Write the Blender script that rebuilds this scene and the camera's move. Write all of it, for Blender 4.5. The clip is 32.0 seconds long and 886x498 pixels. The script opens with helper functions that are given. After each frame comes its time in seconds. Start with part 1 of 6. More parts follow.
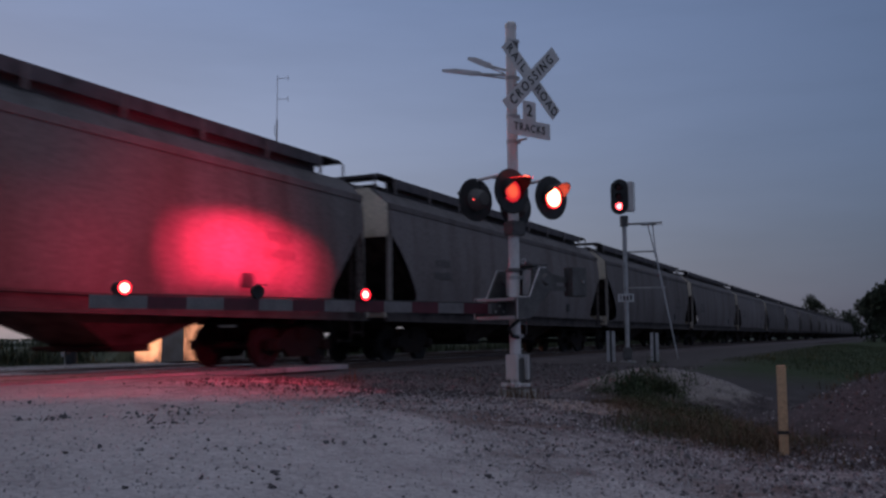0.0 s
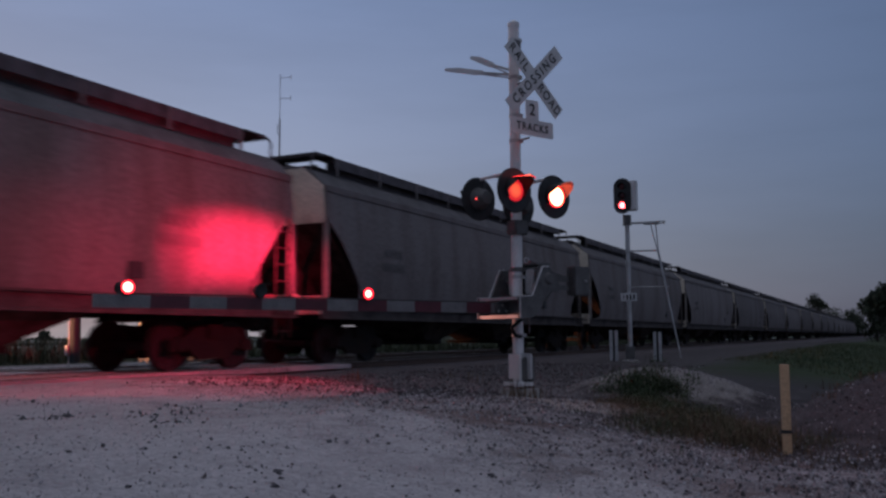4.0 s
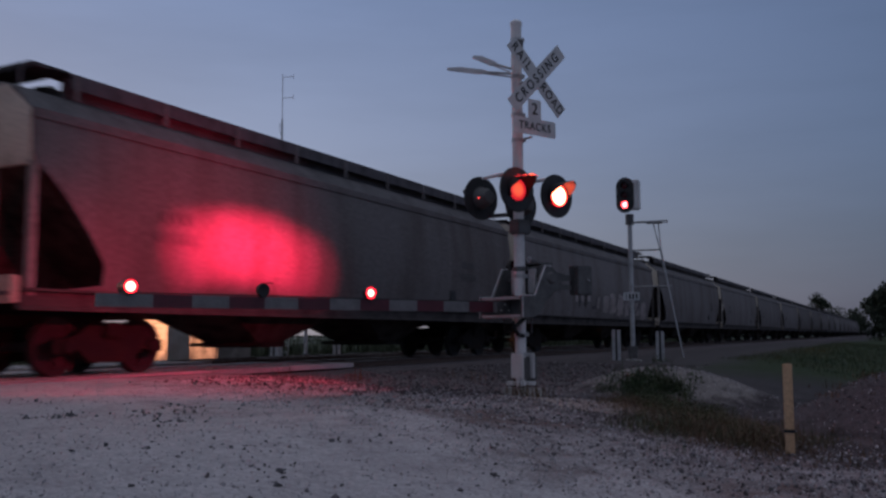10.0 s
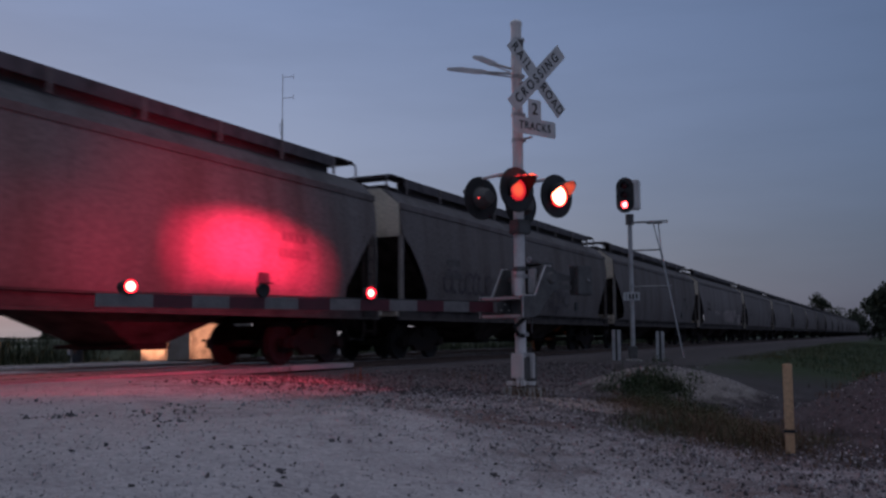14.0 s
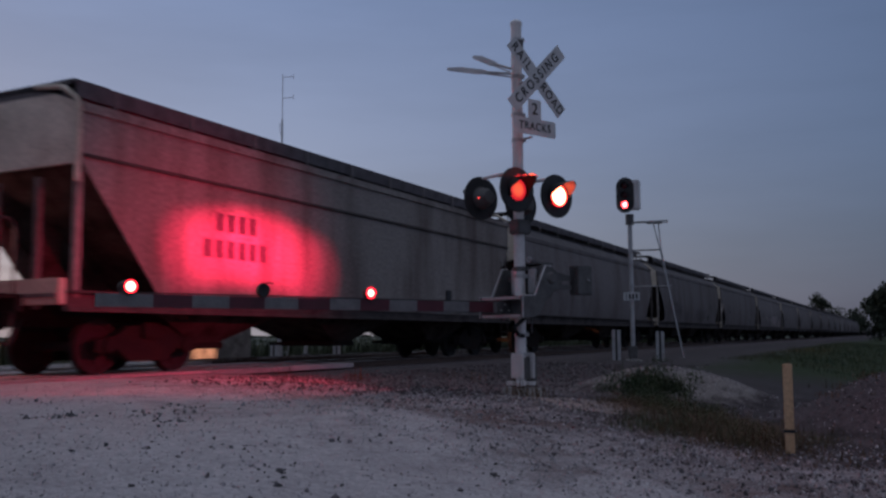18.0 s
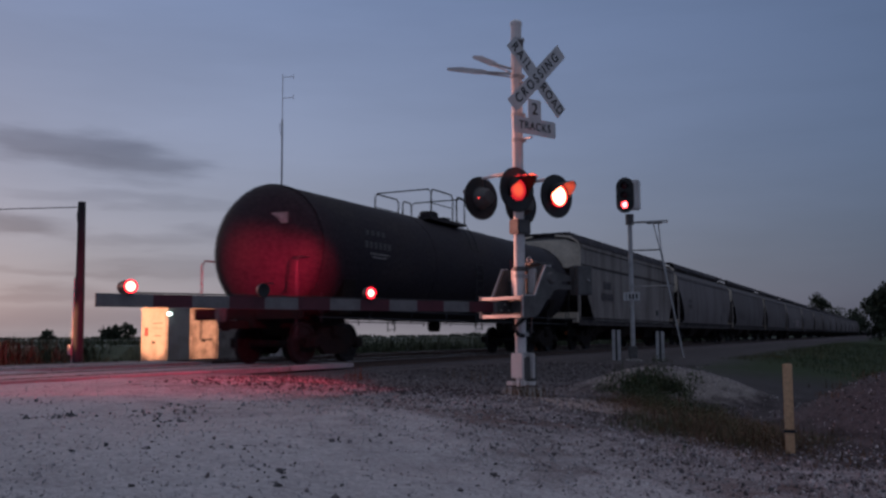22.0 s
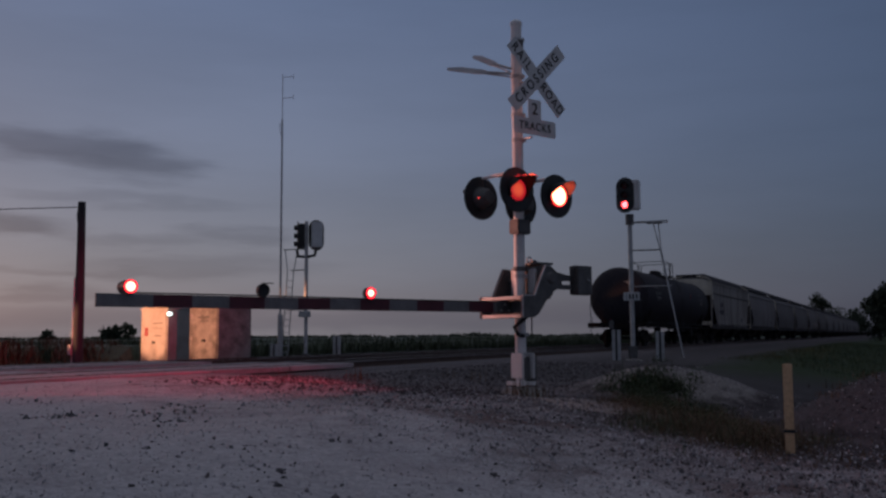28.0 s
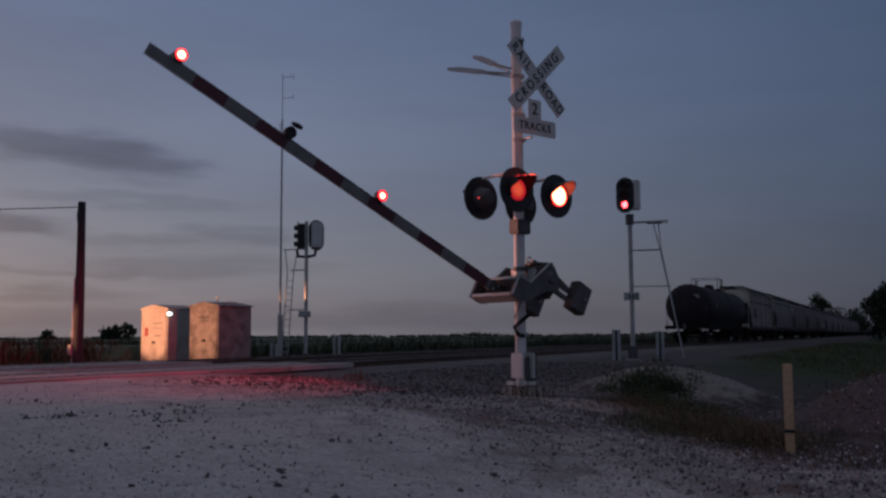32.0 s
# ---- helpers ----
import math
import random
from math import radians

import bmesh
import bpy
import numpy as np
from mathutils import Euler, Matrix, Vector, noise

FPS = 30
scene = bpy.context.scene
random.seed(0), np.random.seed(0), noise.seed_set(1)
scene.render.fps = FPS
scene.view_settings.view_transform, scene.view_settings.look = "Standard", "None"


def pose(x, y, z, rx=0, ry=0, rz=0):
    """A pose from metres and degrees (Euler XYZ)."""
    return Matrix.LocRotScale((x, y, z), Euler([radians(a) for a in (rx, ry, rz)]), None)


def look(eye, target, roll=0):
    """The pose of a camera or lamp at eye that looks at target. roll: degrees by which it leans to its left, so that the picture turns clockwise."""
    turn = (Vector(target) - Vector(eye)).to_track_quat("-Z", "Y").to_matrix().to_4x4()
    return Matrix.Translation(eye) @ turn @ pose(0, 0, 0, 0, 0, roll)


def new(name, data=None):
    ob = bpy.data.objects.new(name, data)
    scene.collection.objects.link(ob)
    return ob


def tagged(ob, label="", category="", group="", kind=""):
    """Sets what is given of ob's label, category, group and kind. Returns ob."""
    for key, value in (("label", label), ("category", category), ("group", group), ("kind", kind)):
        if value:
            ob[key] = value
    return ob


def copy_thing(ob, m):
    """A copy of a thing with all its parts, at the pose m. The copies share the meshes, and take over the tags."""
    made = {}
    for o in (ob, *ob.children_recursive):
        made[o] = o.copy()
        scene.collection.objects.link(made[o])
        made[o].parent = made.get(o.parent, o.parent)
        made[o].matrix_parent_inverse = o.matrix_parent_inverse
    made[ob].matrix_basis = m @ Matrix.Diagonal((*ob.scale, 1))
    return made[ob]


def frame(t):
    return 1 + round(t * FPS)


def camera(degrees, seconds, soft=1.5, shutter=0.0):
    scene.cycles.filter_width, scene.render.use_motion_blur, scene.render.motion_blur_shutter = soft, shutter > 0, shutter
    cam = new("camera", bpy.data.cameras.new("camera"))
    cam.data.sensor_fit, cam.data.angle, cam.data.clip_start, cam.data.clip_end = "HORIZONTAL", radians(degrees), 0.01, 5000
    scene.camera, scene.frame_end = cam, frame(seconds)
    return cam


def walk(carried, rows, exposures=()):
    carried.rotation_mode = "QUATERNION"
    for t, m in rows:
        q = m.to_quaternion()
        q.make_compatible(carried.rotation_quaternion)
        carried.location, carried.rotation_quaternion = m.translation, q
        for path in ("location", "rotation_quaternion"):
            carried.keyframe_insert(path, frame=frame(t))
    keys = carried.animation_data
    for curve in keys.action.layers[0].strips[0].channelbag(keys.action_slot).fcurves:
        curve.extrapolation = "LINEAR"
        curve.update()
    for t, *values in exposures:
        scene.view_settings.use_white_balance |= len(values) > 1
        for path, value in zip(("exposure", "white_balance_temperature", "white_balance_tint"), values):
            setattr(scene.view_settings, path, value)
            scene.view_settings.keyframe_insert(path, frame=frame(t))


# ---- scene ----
# Plan: y runs along the tracks, x across them, z = 0 at the top of the rails.
cam = camera(52.5, 32.0, soft=2.6, shutter=0.6)


def aim(dx, dy):
    return pose(12.6, 0.0, 0.58, 95.57 + dy * 0.036, 0, 26.6 + dx * 0.036) @ pose(0, 0, 0, 0, 0, -0.38)


PATH = [
    (0.0, aim(-9.5, 2.6)), (1.0, aim(-8.7, 2.3)), (2.0, aim(-7.8, 2.0)), (3.0, aim(-6.0, 1.8)), (3.5, aim(-5.2, 1.5)),
    (5.5, aim(-3.0, 0.6)), (7.0, aim(-1.8, 0.4)), (9.0, aim(-0.4, 0.0)), (11.0, aim(0, 0)), (32.0, aim(0, 0)),
]
EXPOSURES = [(0.0, 0.08), (18.0, 0.08), (20.5, 0.08), (22.0, 0.0), (23.0, -0.28), (25.0, -0.5), (28.0, -0.62), (32.0, -0.66)]
walk(cam, PATH, EXPOSURES)

# ---- sky and light ----
SUN_HEADING = radians(75)          # how far left of the tracks the sun went down


def make_world():
    w = bpy.data.worlds.new("dusk")
    scene.world = w
    w.use_nodes = True
    nt = w.node_tree
    nt.nodes.clear()
    N, L = nt.nodes.new, nt.links.new
    out, bg = N("ShaderNodeOutputWorld"), N("ShaderNodeBackground")
    sky = N("ShaderNodeTexSky")
    sky.sky_type, sky.sun_disc = 'NISHITA', False
    sky.sun_elevation, sky.sun_rotation = radians(1.0), -SUN_HEADING
    sky.air_density, sky.dust_density, sky.ozone_density = 1.0, 2.0, 2.0
    tc = N("ShaderNodeTexCoord")
    sep = N("ShaderNodeSeparateXYZ")
    L(tc.outputs["Generated"], sep.inputs[0])
    # height ramp of the thin overcast
    ramp = N("ShaderNodeValToRGB")
    L(sep.outputs["Z"], ramp.inputs[0])
    e = ramp.color_ramp.elements
    e[0].position, e[0].color = 0.0, (0.088, 0.102, 0.150, 1)
    e[1].position, e[1].color = 1.0, (0.40, 0.43, 0.52, 1)
    for p, c in ((0.06, (0.092, 0.122, 0.204, 1)), (0.2, (0.108, 0.157, 0.285, 1)), (0.38, (0.118, 0.174, 0.325, 1)), (0.55, (0.26, 0.30, 0.40, 1))):
        k = e.new(p)
        k.color = c
    # afterglow towards the sunset
    dot = N("ShaderNodeVectorMath")
    dot.operation = 'DOT_PRODUCT'
    dot.inputs[1].default_value = (-math.sin(SUN_HEADING), math.cos(SUN_HEADING), 0.06)
    L(tc.outputs["Generated"], dot.inputs[0])
    glow = N("ShaderNodeMapRange")
    glow.inputs[1].default_value, glow.inputs[2].default_value = 0.15, 1.0
    glow.clamp = True
    L(dot.outputs["Value"], glow.inputs[0])
    low = N("ShaderNodeMapRange")
    low.inputs[1].default_value, low.inputs[2].default_value = 0.5, 0.0
    L(sep.outputs["Z"], low.inputs[0])
    gm = N("ShaderNodeMath")
    gm.operation = 'MULTIPLY'
    L(glow.outputs[0], gm.inputs[0])
    L(low.outputs[0], gm.inputs[1])
    addg = N("ShaderNodeMixRGB")
    addg.blend_type = 'ADD'
    addg.inputs[2].default_value = (0.225, 0.19, 0.165, 1)
    L(gm.outputs[0], addg.inputs[0])
    L(ramp.outputs[0], addg.inputs[1])
    # streaky clouds
    mp = N("ShaderNodeMapping")
    mp.inputs["Scale"].default_value = (1.6, 1.6, 9.0)
    L(tc.outputs["Generated"], mp.inputs[0])
    no = N("ShaderNodeTexNoise")
    no.inputs["Scale"].default_value, no.inputs["Detail"].default_value = 1.7, 6
    no.inputs["Roughness"].default_value = 0.55
    L(mp.outputs[0], no.inputs["Vector"])
    cr = N("ShaderNodeMapRange")
    cr.inputs[1].default_value, cr.inputs[2].default_value = 0.35, 0.7
    cr.inputs[3].default_value, cr.inputs[4].default_value = 1.06, 0.93
    L(no.outputs["Fac"], cr.inputs[0])
    mul = N("ShaderNodeMixRGB")
    mul.blend_type = 'MULTIPLY'
    mul.inputs[0].default_value = 1.0
    # darkest across the sunset's direction, paler again opposite to it
    half = N("ShaderNodeMapRange")
    half.inputs[1].default_value, half.inputs[2].default_value = -1.0, 1.0
    L(dot.outputs["Value"], half.inputs[0])
    away = N("ShaderNodeValToRGB")
    L(half.outputs[0], away.inputs[0])
    ae = away.color_ramp.elements
    ae[0].position, ae[0].color = 0.0, (1.05, 0.98, 0.95, 1)
    ae[1].position, ae[1].color = 0.88, (1.04, 1.04, 1.04, 1)
    for p, c in ((0.3, (0.93, 0.89, 0.88, 1)), (0.5, (0.62, 0.62, 0.62, 1)), (0.62, (0.70, 0.70, 0.70, 1))):
        ae.new(p).color = c
    dim = N("ShaderNodeMixRGB")
    dim.blend_type = 'MULTIPLY'
    dim.inputs[0].default_value = 1.0
    L(addg.outputs[0], dim.inputs[1])
    L(away.outputs[0], dim.inputs[2])
    L(dim.outputs[0], mul.inputs[1])
    L(cr.outputs[0], mul.inputs[2])
    # low dark cloud bars on the sunset side: heading and height of each, and its reach
    prev = mul.outputs[0]
    ragged = N("ShaderNodeTexNoise")
    ragged.inputs["Scale"].default_value, ragged.inputs["Detail"].default_value = 6.0, 9
    L(mp.outputs[0], ragged.inputs["Vector"])
    for az, el, wa, we, depth in ((50.5, 11.3, 5.5, 1.1, 0.55), (45.5, 10.5, 5.0, 1.25, 0.55), (52.5, 6.6, 4.0, 0.8, 0.55), (39.5, 6.5, 3.5, 0.5, 0.3), (45, 5.9, 6, 0.55, 0.25), (49, 3.9, 6, 0.35, 0.25), (38, 1.2, 30, 1.0, 0.24), (46, 8.4, 8, 0.5, 0.22), (42, 4.4, 9, 0.8, 0.26), (51, 2.6, 8, 0.5, 0.3)):
        a, b = radians(az), radians(el)
        c = (-math.sin(a) * math.cos(b), math.cos(a) * math.cos(b), math.sin(b))
        sub = N("ShaderNodeVectorMath")
        sub.operation = 'SUBTRACT'
        sub.inputs[1].default_value = c
        L(tc.outputs["Generated"], sub.inputs[0])
        wob = N("ShaderNodeVectorMath")
        wob.operation = 'MULTIPLY_ADD'
        L(ragged.outputs["Color"], wob.inputs[0])
        wob.inputs[1].default_value = (0.16, 0.16, 0.04)
        L(sub.outputs[0], wob.inputs[2])
        sh = N("ShaderNodeVectorMath")
        sh.operation = 'ADD'
        sh.inputs[1].default_value = (-0.08, -0.08, -0.02)
        L(wob.outputs[0], sh.inputs[0])
        sc = N("ShaderNodeVectorMath")
        sc.operation = 'MULTIPLY'
        sc.inputs[1].default_value = (1 / radians(wa), 1 / radians(wa), 1 / radians(we))
        L(sh.outputs[0], sc.inputs[0])
        ln = N("ShaderNodeVectorMath")
        ln.operation = 'LENGTH'
        L(sc.outputs[0], ln.inputs[0])
        mr = N("ShaderNodeMapRange")
        mr.interpolation_type = 'SMOOTHSTEP'
        mr.inputs[1].default_value, mr.inputs[2].default_value = 0.25, 1.25
        mr.inputs[3].default_value, mr.inputs[4].default_value = depth, 0.0
        L(ln.outputs["Value"], mr.inputs[0])
        mx = N("ShaderNodeMixRGB")
        L(mr.outputs[0], mx.inputs[0])
        L(prev, mx.inputs[1])
        mx.inputs[2].default_value = (0.045, 0.055, 0.105, 1)
        prev = mx.outputs[0]
    # the clear sky behind the veil
    sm = N("ShaderNodeMixRGB")
    sm.blend_type = 'ADD'
    sm.inputs[0].default_value = 0.05
    L(prev, sm.inputs[1])
    L(sky.outputs[0], sm.inputs[2])
    L(sm.outputs[0], bg.inputs[0])
    bg.inputs[1].default_value = SKY
    L(bg.outputs[0], out.inputs[0])


SKY = 1.0
make_world()


def lamp(name, kind, m, energy, color, **more):
    d = bpy.data.lights.new(name, kind)
    d.energy, d.color = energy, color
    for k in more:
        if k == "angle":
            d.angle = more[k]
        if k == "radius":
            d.shadow_soft_size = more[k]
        if k == "cone":
            d.spot_size = radians(more[k])
        if k == "blend":
            d.spot_blend = more[k]
    ob = new(name, d)
    ob.matrix_world = m
    return ob


# last light from the sunset side, through the overcast
lamp("sun", 'SUN', look((0, 0, 30), (math.sin(SUN_HEADING) * 30, -math.cos(SUN_HEADING) * 30, 24)), 0.10, (1.0, 0.62, 0.42), angle=radians(25))

# crossing signal's place and the heading of its boards
MAST = Vector((8.01, 11.52, -0.12))
MAST_M = pose(MAST.x, MAST.y, MAST.z, 0, 0, 63.8)
RED = (1.0, 0.02, 0.085)
# beams of the two lamps that face the far side of the crossing
eye = MAST_M @ Vector((-0.1, 0.82, 2.60))
# the last two rows are an added red wash in place of lens glare
for ty, tz, power, wide in ((12.1, 2.15, 3000, 18), (12.7, 2.24, 5400, 18), (13.3, 2.3, 7400, 18), (13.9, 2.30, 8000, 18), (14.55, 2.26, 7200, 17.5), (15.2, 2.15, 5200, 16.5), (15.9, 2.02, 3000, 15.5), (12.6, 1.4, 900, 80), (9.3, 1.35, 480, 36)):
    lamp("flasher_beam", 'SPOT', look(eye, (1.5, ty, tz)), power, RED, radius=0.09, cone=wide, blend=1.0)
for ty, power in ((8.6, 150), (11.4, 900)):
    lamp("flasher_spill", 'SPOT', look(eye, (3.6, ty, -0.1)), power, RED, radius=0.09, cone=46, blend=1.0)
lamp("flasher_spill", 'SPOT', look(eye, (4.8, 9.4, -0.2)), 420, RED, radius=0.09, cone=66, blend=1.0)
# the rear lamps of the matching signal beyond the tracks, outside the view, that face this way
lamp("far_flasher_beam", 'SPOT', look((-5.9, 9.7, 2.5), (9.5, 9.8, 0.5)), 800, (1.0, 0.33, 0.29), radius=0.12, cone=52, blend=1.0)
# the two lamps that face the road on this side
for dx in (-0.38, 0.37):
    eye = MAST_M @ Vector((dx, -0.52, 2.60))
    lamp("flasher_front", 'SPOT', look(eye, MAST_M @ Vector((dx, -9.0, 1.2))), 50, RED, radius=0.09, cone=90, blend=1.0)
# headlamps of a vehicle waiting beyond the tracks, outside the view, on the cabinets
for tx, ty, power, wide in ((-11.0, 24.2, 40000, 11.5), (-7.9, 22.95, 22000, 10.0)):
    lamp("headlamp_beam", 'SPOT', look((-19.0, 12.5, 1.1), (tx, ty, 0.95)), power, (1.0, 0.40, 0.20), radius=0.08, cone=wide, blend=0.6)
# and straight across the rails, on the mast
lamp("headlamp_beam", 'SPOT', look((-19.0, 11.2, 1.0), (8.0, 11.3, 2.6)), 28000, (1.0, 0.40, 0.30), radius=0.08, cone=9.5, blend=1.0)


# ---- materials ----
def mat(name, base, rough=0.7, metal=0.0, vary=0.25, scale=6.0, grain=60.0, bump=0.15, tint=None, stretch=(1, 1, 1), each=0.0, spec=0.5, island=0.0):
    """Two scales of tone variation, fine relief; tint is the colour of stains; each: difference from piece to piece."""
    m = bpy.data.materials.new(name)
    m.use_nodes = True
    nt = m.node_tree
    N, L = nt.nodes.new, nt.links.new
    b = nt.nodes["Principled BSDF"]
    b.inputs["Roughness"].default_value, b.inputs["Metallic"].default_value = rough, metal
    b.inputs["Specular IOR Level"].default_value = spec
    tc, mp = N("ShaderNodeTexCoord"), N("ShaderNodeMapping")
    mp.inputs["Scale"].default_value = stretch
    L(tc.outputs["Object"], mp.inputs[0])
    n1, n2 = N("ShaderNodeTexNoise"), N("ShaderNodeTexNoise")
    n1.inputs["Scale"].default_value, n1.inputs["Detail"].default_value = scale, 5
    n2.inputs["Scale"].default_value, n2.inputs["Detail"].default_value = grain, 3
    L(mp.outputs[0], n1.inputs["Vector"])
    L(tc.outputs["Object"], n2.inputs["Vector"])
    t = tint or tuple(c * 0.45 for c in base)
    r = N("ShaderNodeMapRange")
    r.inputs[1].default_value, r.inputs[2].default_value = 0.42, 0.72
    r.inputs[4].default_value = min(1.0, vary * 2.2)
    L(n1.outputs["Fac"], r.inputs[0])
    mx = N("ShaderNodeMixRGB")
    mx.inputs[1].default_value, mx.inputs[2].default_value = (*base, 1), (*t, 1)
    L(r.outputs[0], mx.inputs[0])
    g = N("ShaderNodeMapRange")
    g.inputs[1].default_value, g.inputs[2].default_value = 0.3, 0.7
    g.inputs[3].default_value, g.inputs[4].default_value = 1 - vary * 0.7, 1 + vary * 0.5
    L(n2.outputs["Fac"], g.inputs[0])
    mu = N("ShaderNodeMixRGB")
    mu.blend_type = 'MULTIPLY'
    mu.inputs[0].default_value = 1
    L(mx.outputs[0], mu.inputs[1])
    L(g.outputs[0], mu.inputs[2])
    last = mu.outputs[0]
    if each:
        oi, o2 = N("ShaderNodeObjectInfo"), N("ShaderNodeMapRange")
        L(oi.outputs["Random"], o2.inputs[0])
        o2.inputs[3].default_value, o2.inputs[4].default_value = 1 - each, 1 + each
        m2 = N("ShaderNodeMixRGB")
        m2.blend_type = 'MULTIPLY'
        m2.inputs[0].default_value = 1
        L(last, m2.inputs[1])
        L(o2.outputs[0], m2.inputs[2])
        last = m2.outputs[0]
    if island:
        ge, g2 = N("ShaderNodeNewGeometry"), N("ShaderNodeMapRange")
        L(ge.outputs["Random Per Island"], g2.inputs[0])
        g2.inputs[3].default_value, g2.inputs[4].default_value = 1 - island, 1 + island
        m3 = N("ShaderNodeMixRGB")
        m3.blend_type = 'MULTIPLY'
        m3.inputs[0].default_value = 1
        L(last, m3.inputs[1])
        L(g2.outputs[0], m3.inputs[2])
        last = m3.outputs[0]
    L(last, b.inputs["Base Color"])
    rr = N("ShaderNodeMapRange")
    rr.inputs[3].default_value, rr.inputs[4].default_value = max(0.05, rough - 0.15), min(1, rough + 0.15)
    L(n1.outputs["Fac"], rr.inputs[0])
    L(rr.outputs[0], b.inputs["Roughness"])
    if bump:
        bp = N("ShaderNodeBump")
        bp.inputs["Strength"].default_value, bp.inputs["Distance"].default_value = bump, 0.02
        L(n2.outputs["Fac"], bp.inputs["Height"])
        L(bp.outputs[0], b.inputs["Normal"])
    return m


def glowing(name, color, strength):
    m = bpy.data.materials.new(name)
    m.use_nodes = True
    b = m.node_tree.nodes["Principled BSDF"]
    b.inputs["Base Color"].default_value = (*[c * 0.5 for c in color], 1)
    b.inputs["Emission Color"].default_value = (*color, 1)
    b.inputs["Emission Strength"].default_value = strength
    b.inputs["Roughness"].default_value = 0.2
    return m


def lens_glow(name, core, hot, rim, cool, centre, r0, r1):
    """A lit lens: white-hot round its bulb; the deep red rim paints in its glow."""
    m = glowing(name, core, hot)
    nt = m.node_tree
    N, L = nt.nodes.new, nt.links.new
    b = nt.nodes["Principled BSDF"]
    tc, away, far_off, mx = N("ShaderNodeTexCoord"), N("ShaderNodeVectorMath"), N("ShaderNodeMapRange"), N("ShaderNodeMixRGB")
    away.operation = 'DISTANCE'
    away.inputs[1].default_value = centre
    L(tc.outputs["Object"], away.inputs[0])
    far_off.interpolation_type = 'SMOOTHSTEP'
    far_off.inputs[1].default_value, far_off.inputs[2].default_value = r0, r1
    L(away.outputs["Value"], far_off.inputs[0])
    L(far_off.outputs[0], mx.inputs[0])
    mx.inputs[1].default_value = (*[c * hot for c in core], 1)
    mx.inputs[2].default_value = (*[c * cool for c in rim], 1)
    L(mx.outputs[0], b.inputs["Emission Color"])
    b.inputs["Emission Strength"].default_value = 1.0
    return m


GALV = mat("galvanised steel", (0.47, 0.46, 0.46), 0.5, 0.4, 0.25, 5, 40, 0.06)
SILVER = mat("aluminium paint", (0.72, 0.69, 0.68), 0.55, 0.1, 0.2, 4, 50, 0.08, stretch=(1, 1, 0.3))
BLACK = mat("matt black paint", (0.018, 0.018, 0.02), 0.6, 0, 0.3, 8, 60, 0.05)
RUBBER = mat("black rubber", (0.015, 0.015, 0.016), 0.8)
WHITE = mat("white reflective sheet", (0.55, 0.55, 0.55), 0.55, 0, 0.12, 6, 40, 0.02)
INK = mat("black lettering", (0.02, 0.02, 0.02), 0.7, 0, 0.2)
# arm sheets are darkened: the shade of the backlit face is in the colour
ARM_WHITE = mat("backlit white arm sheet", (0.155, 0.145, 0.148), 0.55, 0, 0.25, 5, 40, 0.02)
ARM_RED = mat("backlit red arm sheet", (0.080, 0.010, 0.020), 0.5, 0, 0.25, 5, 40, 0.02)
RED_SHEET = mat("red reflective sheet", (0.20, 0.012, 0.02), 0.5, 0, 0.15, 6, 40, 0.02)
BOXSTEEL = mat("grey cast housing", (0.12, 0.115, 0.115), 0.6, 0.3, 0.3, 6, 40, 0.12)
HOPPER_GREY = mat("weathered grey car paint", (0.165, 0.148, 0.150), 0.75, 0.0, 0.35, 0.9, 14, 0.05, tint=(0.105, 0.086, 0.082), stretch=(1, 1.6, 0.35), each=0.16, spec=0.12)
HOPPER_PALE = mat("pale weathered car paint", (0.255, 0.23, 0.218), 0.75, 0.0, 0.4, 0.9, 14, 0.05, tint=(0.12, 0.095, 0.088), stretch=(1, 1.6, 0.35), spec=0.12)
HOPPER_END = mat("faded cream end plate", (0.58, 0.51, 0.42), 0.65, 0, 0.3, 1.2, 18, 0.05, tint=(0.2, 0.15, 0.11), each=0.1)
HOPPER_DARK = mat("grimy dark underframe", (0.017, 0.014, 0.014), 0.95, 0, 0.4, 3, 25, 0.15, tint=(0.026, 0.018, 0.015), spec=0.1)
SLOPE = mat("mottled slope sheet", (0.052, 0.040, 0.037), 0.9, 0, 0.5, 2.6, 20, 0.1, tint=(0.014, 0.010, 0.010), spec=0.12)
SILL = mat("dark side sill", (0.075, 0.064, 0.063), 0.85, 0, 0.4, 2, 20, 0.1, spec=0.15)
ROOF = mat("dusty roof sheet", (0.135, 0.125, 0.13), 0.9, 0, 0.35, 1.2, 20, 0.08, spec=0.15)
WALK_EDGE = mat("dusty walkway edge", (0.115, 0.105, 0.115), 0.9, 0, 0.35, 3, 40, 0.1, spec=0.15)
WALKWAY = mat("dark walkway grating", (0.060, 0.052, 0.055), 0.9, 0.0, 0.3, 6, 90, 0.3, spec=0.1)
MARK = mat("faded black stencil", (0.105, 0.095, 0.097), 0.7, 0, 0.4, 8, 60)
MARK_PALE = mat("faded pale stencil", (0.34, 0.32, 0.31), 0.7, 0, 0.4, 8, 60)
TAG_A = mat("faded spray paint", (0.33, 0.27, 0.265), 0.6, 0, 0.5, 2, 20)
TAG_B = mat("dark spray paint", (0.05, 0.035, 0.045), 0.6, 0, 0.4, 5, 20)
TANK_BLACK = mat("satin black tank paint", (0.032, 0.027, 0.033), 0.68, 0, 0.4, 0.8, 12, 0.04, tint=(0.050, 0.042, 0.043), stretch=(1, 0.6, 1), spec=0.08)
TANK_MARK = mat("worn grey stencil", (0.10, 0.095, 0.095), 0.7, 0, 0.5, 8, 60)
